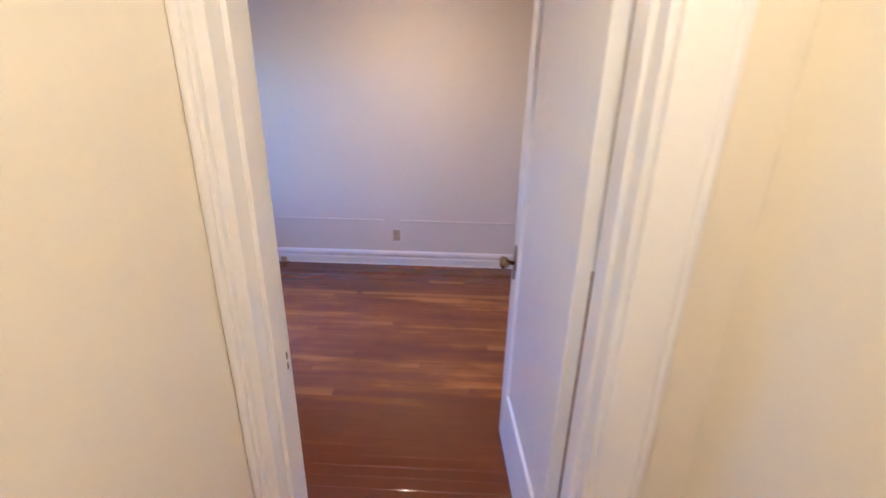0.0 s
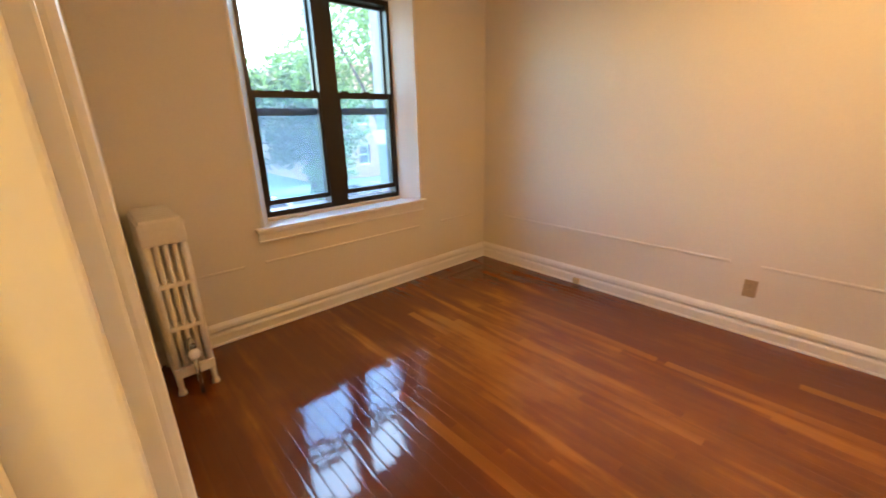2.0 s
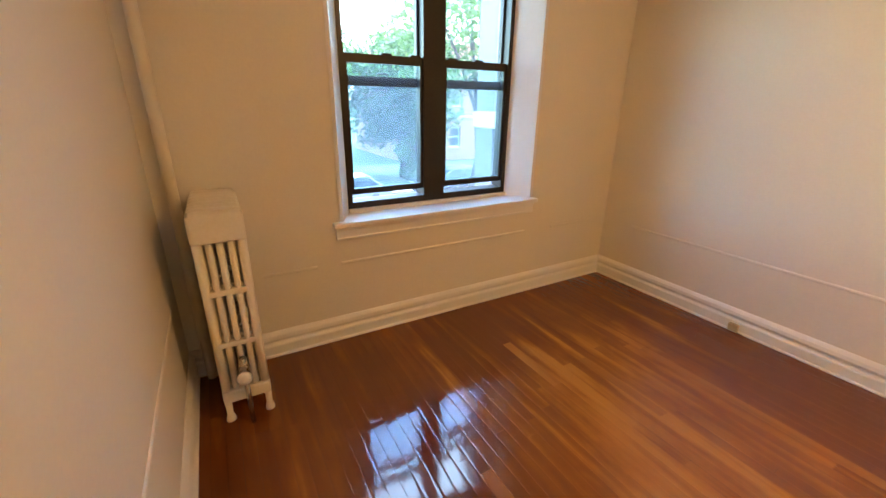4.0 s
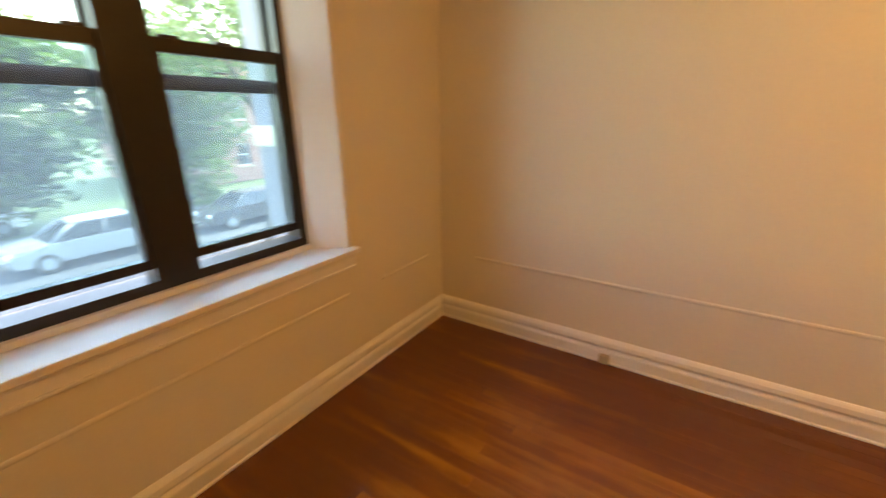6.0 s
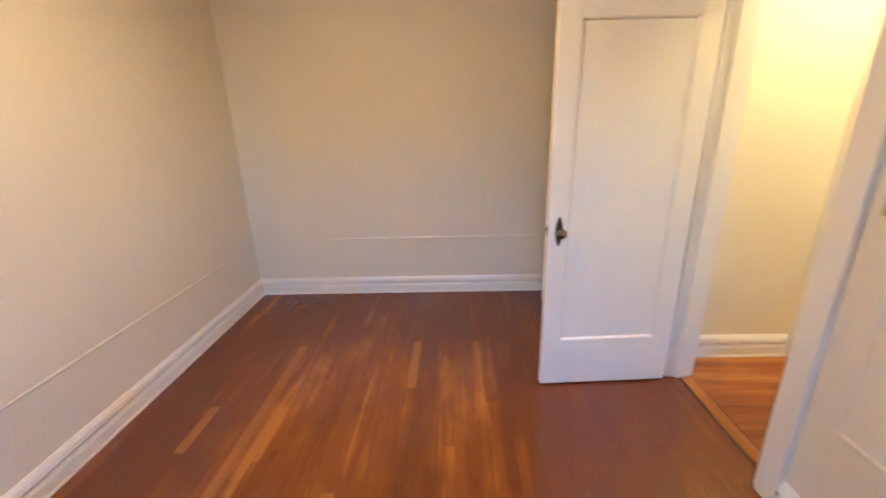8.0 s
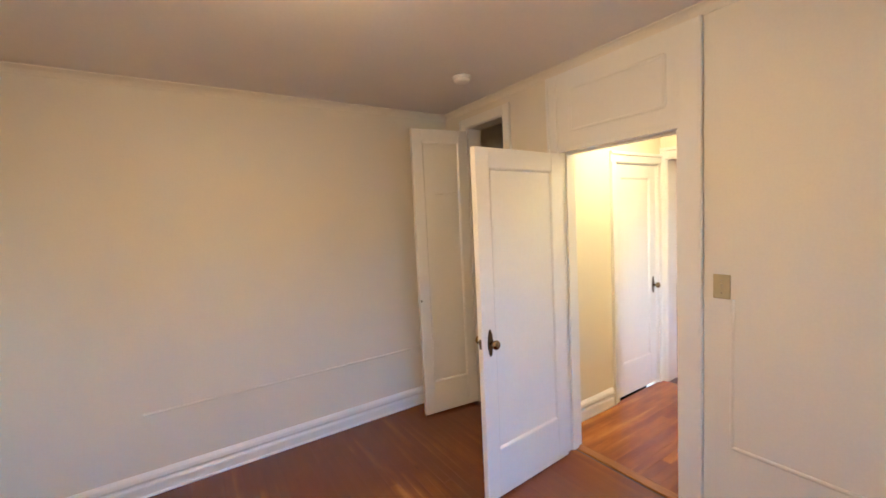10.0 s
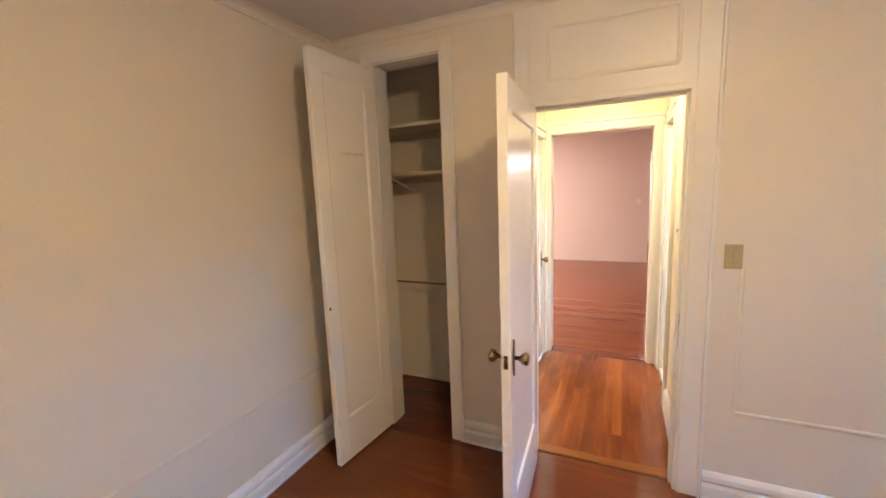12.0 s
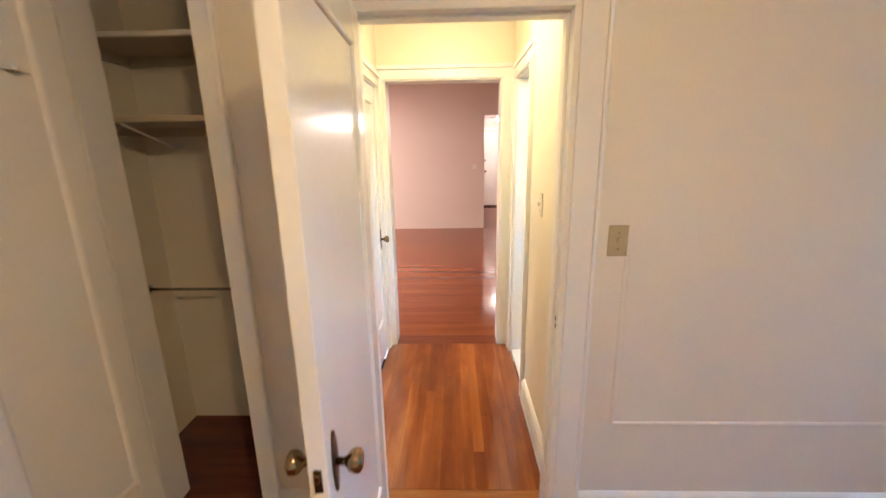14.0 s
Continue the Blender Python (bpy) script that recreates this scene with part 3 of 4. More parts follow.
# hall closet door, shut
panel_door("door_3", "white painted one-panel hall door, closed", 0.63, 2.03, 0.095, 0.11, 0.29, 0.036,
           pose(HX1 + 0.010, -0.935, 0.006, 0, 0, -90), knob_x=0.575, knob_z=0.94)
part("hook_rail", box(0.12, 0.036, 1.842, 0.32, 0.036 + 0.007, 1.856, 0.002), DOORPAINT, CLOSET, "painted hook rail across the door")
for hx in (0.17, 0.22, 0.27):
    part("hook", tube([(hx, 0.042, 1.848), (hx, 0.058, 1.840), (hx, 0.064, 1.850), (hx, 0.064, 1.858)], [0.003] * 4, 8), DOORPAINT, CLOSET, "small painted coat hook")
part("catch", box(0.490, 0.0355, 0.968, 0.500, 0.042, 0.984, 0.002), DARKBRASS, CLOSET, "tiny dark catch near the edge")

CLOSETFRAME = thing("closet_frame", "white painted casing round the closet opening", "door frame", kind="structure")
part("jamb", box(0.545, -0.14, 0, 0.566, 0.004, 2.405, 0.002), TRIM, CLOSETFRAME)
part("jamb", box(1.008, -0.14, 0, 1.03, 0.004, 2.405, 0.002), TRIM, CLOSETFRAME)
part("head_jamb", box(0.545, -0.14, 2.405, 1.03, 0.004, 2.425, 0.002), TRIM, CLOSETFRAME)
casing_leg(0.556, 0.478, 0, 2.485, 0.0, 1, CLOSETFRAME)
casing_leg(1.02, 1.098, 0, 2.485, 0.0, 1, CLOSETFRAME)
part("head_casing", box(0.556, 0.0, 2.412, 1.02, 0.018, 2.485, 0.003), TRIM, CLOSETFRAME)

# ---- hall openings ----
FAR = thing("opening_frame", "white moulded casing round the living room opening", "door frame", kind="structure")
part("jamb", box(-0.675, -1.81, 0, -0.652, HY + 0.004, 2.088, 0.002), TRIM, FAR)
part("jamb", box(0.192, -1.81, 0, 0.215, HY + 0.004, 2.088, 0.002), TRIM, FAR)
part("head_jamb", box(-0.675, -1.81, 2.088, 0.215, HY + 0.004, 2.11, 0.002), TRIM, FAR)
casing_leg(-0.662, -0.748, 0, 2.10, HY, 1, FAR)
casing_leg(0.202, 0.248, 0, 2.10, HY, 1, FAR)
bm = box(-0.748, HY, 2.098, 0.248, HY + 0.018, 2.165, 0.003)
add_box(bm, -0.748, HY, 2.165, 0.248, HY + 0.034, 2.195, 0.005)
part("head_casing", bm, TRIM, FAR)


def side_casing(name, label, x, out, y0, y1, top, depth, side_width):
    """Casing and jamb liners of an opening in a wall that runs along y."""
    t = thing(name, label, "door frame", kind="structure")
    back = x - out * depth
    for a, b in ((y0 - 0.02, y0), (y1, y1 + 0.02)):
        part("jamb", box(min(x, back), a, 0, max(x, back) + 0.0, b, top, 0.002), TRIM, t)
    part("head_jamb", box(min(x, back), y0 - 0.02, top, max(x, back), y1 + 0.02, top + 0.02, 0.002), TRIM, t)
    o0, o1 = sorted((x, x + out * 0.016))
    b0, b1 = sorted((x, x + out * 0.028))
    for a, b, c in ((y0 - side_width, y0 - 0.008, y0 - side_width + 0.018), (y1 + 0.008, y1 + side_width, y1 + side_width - 0.018)):
        e0, e1, f0, f1 = (a, c, c, b) if c - a < 0.03 else (c, b, a, c)
        bm = box(o0, f0, 0, o1, f1, top + 0.008, 0.002)
        add_box(bm, b0, e0, 0, b1, e1, top + 0.008, 0.004)
        part("casing", bm, TRIM, t)
    bm = box(o0, y0 - side_width, top + 0.008, o1, y1 + side_width, top + 0.070, 0.002)
    add_box(bm, b0, y0 - side_width, top + 0.070, b1, y1 + side_width, top + 0.098, 0.004)
    part("head_casing", bm, TRIM, t)
    return t


side_casing("bathroom_frame", "white painted casing of the bathroom doorway", HX0, 1, -1.51, -0.98, 2.07, 0.12, 0.085)
side_casing("hall_door_frame", "white painted casing round the hall door", HX1, -1, -1.565, -0.935, 2.04, 0.12, 0.08)
tagged(part("marble_threshold", box(HX0 - 0.12, -1.51, 0.0, HX0 - 0.004, -0.98, 0.022, 0.006), MARBLE), "pale worn marble bathroom threshold", "threshold", kind="structure")

# ---- window: splayed reveal, stool, apron, paired sashes ----
WX = -3.380
WIN = thing("window_1", "dark bronze paired double-hung window with lower sashes raised slightly", "window", kind="structure")
TOPZ, WY0, WY1 = 2.295, 0.930, 2.097
for outline in ([(X0, 0.850), (WX, WY0), (-3.49, WY0), (-3.49, 0.826), (X0, 0.826)], [(X0, 2.207), (WX, WY1), (-3.49, WY1), (-3.49, 2.234), (X0, 2.234)]):
    part("reveal", prism(outline, 0.735, 2.352), TRIM, WIN, "white painted splayed window reveal")
part("reveal", prism([(X0, 2.340), (WX, TOPZ), (-3.49, TOPZ), (-3.49, 2.362), (X0, 2.362)], 0.83, 2.23, Matrix(((1, 0, 0, 0), (0, 0, 1, 0), (0, 1, 0, 0), (0, 0, 0, 1)))), TRIM, WIN)
bm = box(-3.5, 0.83, 0.70, X0 + 0.001, 2.23, 0.735, 0.0)
add_box(bm, X0, 0.785, 0.708, X0 + 0.050, 2.245, 0.737, 0.006)
part("window_sill", bm, TRIM, WIN, "white painted wooden window stool")
bm = box(X0, 0.80, 0.640, X0 + 0.018, 2.23, 0.707, 0.003)
add_box(bm, X0, 0.798, 0.690, X0 + 0.028, 2.232, 0.707, 0.004)
add_box(bm, X0, 0.80, 0.632, X0 + 0.022, 2.23, 0.646, 0.004)
part("apron", bm, TRIM, WIN, "white moulded apron under the stool")
part("window_frame", wall_mesh("x", WX - 0.11, WX, WY0, WY1, 0.735, TOPZ, [(WY0 + 0.030, 1.440, 0.797, TOPZ - 0.035), (1.588, WY1 - 0.030, 0.797, TOPZ - 0.035)]), BRONZE, WIN,
     "dark bronze outer frame and mullion")
part("bottom_stop", box(WX, WY0, 0.736, WX + 0.026, WY1, 0.760, 0.004), CREAM, WIN, "cream painted wooden stop under the sashes")


def sash(y0, y1, z0, z1, x0, x1, rail, stile, foot, name, glass_mat):
    s = part(name, wall_mesh("x", x0, x1, y0, y1, z0, z1, [(y0 + stile, y1 - stile, z0 + foot, z1 - rail)]), BRONZE, WIN)
    xm = (x0 + x1) / 2
    pane = part("pane", box(xm - 0.002, y0 + stile - 0.004, z0 + foot - 0.004, xm + 0.002, y1 - stile + 0.004, z1 - rail + 0.004), glass_mat, s, "clear glass with a bluish haze film")
    pane.visible_shadow = False
    return s


for y0, y1 in ((WY0 + 0.030, 1.440), (1.588, WY1 - 0.030)):
    upper = sash(y0, y1, 1.455, TOPZ - 0.035, WX - 0.100, WX - 0.065, 0.022, 0.014, 0.052, "upper_sash", GLASS)
    lower = sash(y0, y1, 0.842, 1.617, WX - 0.050, WX - 0.012, 0.045, 0.018, 0.034, "lower_sash", GLASS)
    mid = (y0 + y1) / 2
    for yy in (mid - 0.02, y1 - 0.08 if y0 < 1.2 else y0 + 0.03):
        part("sash_lock", box(WX - 0.045, yy, 1.615, WX - 0.010, yy + 0.065, 1.628, 0.003), BRONZE, lower, "dark sash latch")
    part("keeper", tube([(WX - 0.06, mid - 0.03, 1.500), (WX - 0.055, mid - 0.028, 1.522), (WX - 0.055, mid + 0.028, 1.522), (WX - 0.06, mid + 0.03, 1.500)], [0.004] * 4, 8), BRONZE, upper, "small pull on the sash rail")
    screen = part("insect_screen", box(WX - 0.1085, y0, 0.80, WX - 0.1060, y1, 1.50), SCREEN, WIN, "grey insect screen")
    screen.visible_shadow = False

BATHWIN = thing("window_2", "small white framed bathroom window", "window", kind="structure")
part("window_frame", wall_mesh("x", -2.39, -2.34, -1.25, -0.55, 1.1, 2.1, [(-1.20, -0.60, 1.15, 1.58), (-1.20, -0.60, 1.62, 2.05)]), TRIM, BATHWIN)
for z0, z1 in ((1.15, 1.58), (1.62, 2.05)):
    part("pane", box(-2.367, -1.20, z0, -2.363, -0.60, z1), GLASS, BATHWIN).visible_shadow = False

# ---- radiator with valve, riser pipe ----
RAD = thing("radiator", "cream painted cast-iron column radiator on the oak floor", "radiator")
RY0, RY1, RH = 0.138, 0.335, 0.98
N_SEC, PITCH = 7, 0.062
cols = [RY0 + 0.020 + i * (RY1 - RY0 - 0.040) / 4 for i in range(5)]


for i in range(N_SEC):
    xc = -2.785 - i * PITCH
    bm = box(xc - 0.027, RY0, 0.845, xc + 0.027, RY1, RH - 0.02, 0.011)
    add_box(bm, xc - 0.028, RY0 + 0.008, RH - 0.07, xc + 0.028, RY1 - 0.008, RH, 0.018)
    section = part("section", bm, RADPAINT, RAD)
    part("bottom_header", box(xc - 0.027, RY0, 0.105, xc + 0.027, RY1, 0.165, 0.011), RADPAINT, section)
    for z in (0.375, 0.615):
        part("cross_bar", box(xc - 0.015, RY0 + 0.005, z, xc + 0.015, RY1 - 0.005, z + 0.026, 0.005), RADPAINT, section)
    for yc in cols:
        r = 0.018 if yc in (cols[0], cols[-1]) else 0.0135
        part("column", tube([(xc, yc, 0.13), (xc, yc, 0.40), (xc, yc, 0.88)], [r * 1.05, r, r * 1.05], 8), RADPAINT, section)
    if i in (0, N_SEC - 1):
        for yc in (RY0 + 0.016, RY1 - 0.016):
            part("foot", lathe([(0.020, 0.0), (0.021, 0.010), (0.013, 0.035), (0.017, 0.125)], pose(xc, yc, 0.0), 10), RADPAINT, section)
valve = part("valve", lathe([(0.012, 0), (0.020, 0.006), (0.022, 0.03), (0.016, 0.04), (0.020, 0.048), (0.020, 0.066), (0.010, 0.074), (0.010, 0.10)], pose(-2.725, 0.24, 0.235)), STEEL, RAD, "metal steam valve")
part("valve_union", tube([(-2.765, 0.24, 0.31), (-2.725, 0.24, 0.31), (-2.700, 0.24, 0.305)], [0.016, 0.018, 0.016], 12), STEEL, RAD)
part("valve_handle", lathe([(0.008, 0), (0.026, 0.004), (0.031, 0.014), (0.028, 0.026), (0.008, 0.030)], pose(-2.703, 0.237, 0.262, 0, 90, 0)), WHITEPLASTIC, RAD, "round white valve handle")
part("valve_pipe", tube([(-2.725, 0.24, 0.0), (-2.725, 0.24, 0.24)], [0.011, 0.011]), STEEL, RAD)
tagged(part("riser_pipe", tube([(-3.170, 0.085, 0.0), (-3.170, 0.085, H)], [0.024, 0.024], 16), CREAM), "cream painted steam riser pipe in the corner", "pipe")

# ---- small fittings ----


def wall_plate(name, label, category, mat, centre, normal, width=0.072, height=0.116, toggle=False, outlet=False):
    n = Vector(normal)
    q = n.to_track_quat("Z", "Y").to_matrix().to_4x4()
    if abs(n.z) < 0.5:
        side = Vector((0, 0, 1)).cross(n)
        q = Matrix((side, Vector((0, 0, 1)), n)).transposed().to_4x4()
    t = thing(name, label, category, at=Matrix.Translation(centre) @ q)
    part("plate", box(-width / 2, -height / 2, 0, width / 2, height / 2, 0.007, 0.003), mat, t)
    if toggle:
        part("toggle", box(-0.005, -0.006, 0.006, 0.005, 0.014, 0.020, 0.002), mat, t)
    if outlet:
        for v in (-0.022, 0.022):
            face = part("socket", lathe([(0.017, 0.0065), (0.017, 0.009), (0.0155, 0.0095)], pose(0, v, 0)), mat, t)
            for u in (-0.006, 0.006):
                part("slot", box(u - 0.0012, v - 0.005, 0.0094, u + 0.0012, v + 0.005, 0.0100), BLACK, face)
    for v in ((-0.03, 0.03) if toggle else (0.0,)):
        part("screw", lathe([(0.003, 0.006), (0.003, 0.0085), (0.002, 0.009)], pose(0, v * 1.0, 0), 8), STEEL, t)
    return t


wall_plate("light_switch", "ivory toggle light switch on the cream wall", "light switch", IVORY, (-0.903, 0.0, 1.265), (0, 1, 0), toggle=True)
wall_plate("light_switch", "pale ivory light switch on the hall wall", "light switch", CREAM, (HX0, -0.60, 1.32), (1, 0, 0), toggle=True)
wall_plate("wall_outlet", "tan duplex outlet above the baseboard", "outlet", TANPLATE, (-0.897, Y1, 0.322), (0, -1, 0), outlet=True)
wall_plate("thermostat", "small white wall control on the pink wall", "wall control", WHITEPLASTIC, (-0.72, -6.80, 1.26), (0, 1, 0), 0.075, 0.09)
jack = thing("phone_jack", "small dingy grey phone jack on the baseboard", "phone jack", at=pose(-2.09, Y1 - 0.021, 0.0))
part("body", box(-0.030, -0.028, 0.008, 0.030, 0.0, 0.062, 0.008), TANPLATE, jack)
part("cable_stub", tube([(0.02, -0.012, 0.012), (0.035, -0.014, 0.006), (0.06, -0.012, 0.004)], [0.003] * 3, 8), BLACK, jack)

SMOKE = thing("smoke_detector", "round white smoke detector on the ceiling", "smoke detector", at=pose(0.43, 0.475, H, 180, 0, 0))
part("base", lathe([(0.062, 0), (0.062, 0.012), (0.058, 0.014)], None, 32), WHITEPLASTIC, SMOKE)
part("cover", lathe([(0.056, 0.012), (0.055, 0.026), (0.046, 0.036), (0.020, 0.040), (0.002, 0.040)], None, 32), WHITEPLASTIC, SMOKE)


def ceiling_lamp(x, y, z, r, label):
    t = thing("ceiling_light", label, "ceiling light", at=pose(x, y, z, 180, 0, 0))
    part("canopy", lathe([(r, 0), (r, 0.085), (r - 0.006, 0.105), (r - 0.012, 0.105)], None, 32), WHITEPLASTIC, t)
    part("diffuser", lathe([(r - 0.014, 0.09), (r - 0.014, 0.107), (r - 0.03, 0.112), (0.002, 0.114)], None, 32), DIFFUSER, t, "lit opal glass diffuser")


def globe_lamp(name, label, x, y, z):
    t = thing(name, label, "ceiling light", at=pose(x, y, z, 180, 0, 0))
    part("fitter", lathe([(0.07, 0), (0.07, 0.02), (0.05, 0.04), (0.045, 0.06)]), BRASS, t)
    g = part("globe", lathe([(0.045, 0.05), (0.10, 0.075), (0.125, 0.12), (0.11, 0.16), (0.06, 0.185), (0.002, 0.19)], None, 28), DIFFUSER, t, "lit opal glass globe")
    g.visible_shadow = False


globe_lamp("ceiling_light", "opal globe ceiling light switched on", *BEDROOM_LAMP, H)
globe_lamp("ceiling_light", "opal globe hall light switched on", *HALL_LAMP, H)
# globe round the added bathroom fill
globe_lamp("ceiling_light", "opal globe light, added out of view to brighten the bathroom", *BATH_FILL, H)
# housing for the added living room fill, itself out of view
ceiling_lamp(2.3, -4.2, HL, 0.18, "round white ceiling light, added out of view to light the living room")
GL = thing("passage_light", "glowing globe ceiling light in the entrance passage", "ceiling light", at=pose(-1.45, -8.7, 2.42, 180, 0, 0))
part("fitter", lathe([(0.07, 0), (0.07, 0.02), (0.05, 0.04), (0.045, 0.06)]), BRASS, GL)
part("globe", lathe([(0.045, 0.05), (0.10, 0.075), (0.125, 0.12), (0.11, 0.16), (0.06, 0.185), (0.002, 0.19)]), GLOBE, GL, "lit opal glass globe")
tube_shadow = [o for o in GL.children if o.name.startswith("globe")][0]
tube_shadow.visible_shadow = False

# ---- closet inside ----
for z, front in ((2.075, -0.34), (1.735, -0.30)):
    s = thing("closet_shelf", "painted wooden closet shelf on wall cleats", "shelf", "closet shelves")
    part("board", box(0.372, -0.70, z, X1 - 0.002, front, z + 0.020, 0.002), SHELFWOOD, s)
    part("front_edge", box(0.372, front, z + 0.004, X1 - 0.002, front + 0.006, z + 0.024, 0.002), TRIM if z > 2 else SHELFWOOD, s, "worn painted front edge")
    part("cleat", box(0.372, -0.70, z - 0.045, X1 - 0.002, -0.682, z - 0.001, 0.002), SHELFWOOD, s)
    part("cleat", box(X1 - 0.02, -0.682, z - 0.045, X1 - 0.002, front - 0.02, z - 0.001, 0.002), SHELFWOOD, s)
    if z < 2:
        part("bracket", tube([(1.12, -0.680, z - 0.10), (1.12, -0.60, z - 0.095), (1.12, -0.45, z - 0.05), (1.12, front - 0.01, z - 0.004)], [0.006] * 4, 8), TRIM, s, "painted bent shelf bracket")
rod = thing("closet_rod", "thin metal hanging rod across the closet", "clothes rail")
part("rod", tube([(0.372, -0.52, 0.905), (X1 - 0.002, -0.52, 0.905)], [0.008, 0.008], 12), STEEL, rod)
for x in (0.372, X1 - 0.010):
    part("flange", lathe([(0.024, 0), (0.024, 0.006), (0.014, 0.010)], pose(x, -0.52, 0.905, 0, 90, 0)), STEEL, rod)

# ---- entrance door at the passage's end ----
ENT = thing("door_4", "white painted entrance door with dark locks and peephole", "door", kind="structure", at=pose(-1.98, -10.055, 0.02))
part("slab", box(0, 0, 0, 0.86, 0.04, 2.05, 0.004), DOORPAINT, ENT)
part("peephole", lathe([(0.035, 0), (0.035, 0.012), (0.020, 0.018)], pose(0.40, 0.04, 1.50, -90, 0, 0)), DARKBRASS, ENT, "dark brass door viewer")
part("deadbolt", lathe([(0.028, 0), (0.028, 0.02), (0.015, 0.03)], pose(0.44, 0.04, 1.13, -90, 0, 0)), DARKBRASS, ENT, "dark deadbolt")
part("lock", lathe([(0.025, 0), (0.025, 0.02), (0.015, 0.03)], pose(0.80, 0.04, 1.28, -90, 0, 0)), DARKBRASS, ENT)
part("knob", lathe([(0.012, 0), (0.012, 0.03), (0.028, 0.045), (0.024, 0.062), (0.004, 0.066)], pose(0.80, 0.04, 0.98, -90, 0, 0)), BRASS, ENT)
part("sweep", box(0.0, -0.005, -0.015, 0.86, 0.05, 0.02, 0.002), BLACK, ENT, "dark door sweep")
ENTF = thing("entrance_frame", "painted casing of the entrance door", "door frame", kind="structure")
part("casing", box(-2.06, -10.06, 0, -1.985, -10.02, 2.10, 0.003), TRIM, ENTF)
part("casing", box(-1.115, -10.06, 0, -1.04, -10.02, 2.10, 0.003), TRIM, ENTF)
part("head_casing", box(-2.06, -10.06, 2.102, -1.04, -10.02, 2.18, 0.003), TRIM, ENTF)

# ---- outside ----
GZ = -3.4
structure("ground", box(-400, -400, GZ - 0.4, -3.57, 400, GZ - 0.14), EARTH, "lawn and earth along the street", "ground")
structure("road", box(-21.2, -300, GZ - 0.13, -11.0, 300, GZ), ASPHALT, "grey asphalt street", "road")
structure("pavement", box(-10.99, -300, GZ - 0.13, -6.5, 300, GZ + 0.13), CONCRETE, "concrete pavement with a kerb", "pavement")
structure("pavement", box(-25.0, -300, GZ - 0.13, -21.21, 300, GZ + 0.13), CONCRETE, "concrete pavement across the street", "pavement")


def house(name, label, x0, x1, y0, y1, z1, mat, band_z, face, rows, columns):
    h = thing(name, label, "building", at=pose(0, 0, 0))
    holes = []
    for r in rows:
        for c in columns:
            holes.append((c, c + 1.1, r, r + 1.7))
    d0, d1 = (x1 - 0.4, x1) if face > 0 else (x0, x0 + 0.4)
    part("wall", wall_mesh("x", d0, d1, y0, y1, GZ - 0.1, z1, holes), mat, h)
    part("body", box(x0, y0, GZ - 0.1, d0 - 0.01, y1, z1), mat, h)
    part("cornice", box(x0 - 0.2, y0 - 0.2, z1, x1 + 0.3, y1 + 0.2, z1 + 0.5, 0.05), STONE, h)
    for b in band_z:
        part("band_course", box(x0 - 0.03, y0 - 0.05, b, x1 + 0.05, y1 + 0.03, b + 0.22, 0.02), STONE, h, "pale yellow stone band")
    for c0, c1, r0, r1 in holes:
        w = part("window", wall_mesh("x", d1 - 0.25, d1 - 0.19, c0, c1, r0, r1, [(c0 + 0.06, c1 - 0.06, r0 + 0.06, (r0 + r1) / 2 - 0.03), (c0 + 0.06, c1 - 0.06, (r0 + r1) / 2 + 0.03, r1 - 0.06)]), TRIM, h)
        part("pane", box(d1 - 0.23, c0 + 0.05, r0 + 0.05, d1 - 0.215, c1 - 0.05, r1 - 0.05), DARKGLASS, w)
        part("sill", box(d1 - 0.18, c0 - 0.08, r0 - 0.10, d1 + 0.08, c1 + 0.08, r0 - 0.005), STONE, w)
    return h


house("brick_house", "red brick apartment house across the street", -46, -33, 14.5, 44.0, 6.0, BRICK, (0.2,), 1, (-2.3, 1.2), (16, 19, 22, 25, 28, 31, 34, 37, 40))
house("neighbouring_building", "grey brick wing of the neighbouring building", -6.14, -3.60, 3.70, 16.0, 11.0, GREYBRICK, (1.05,), -1, (), ())


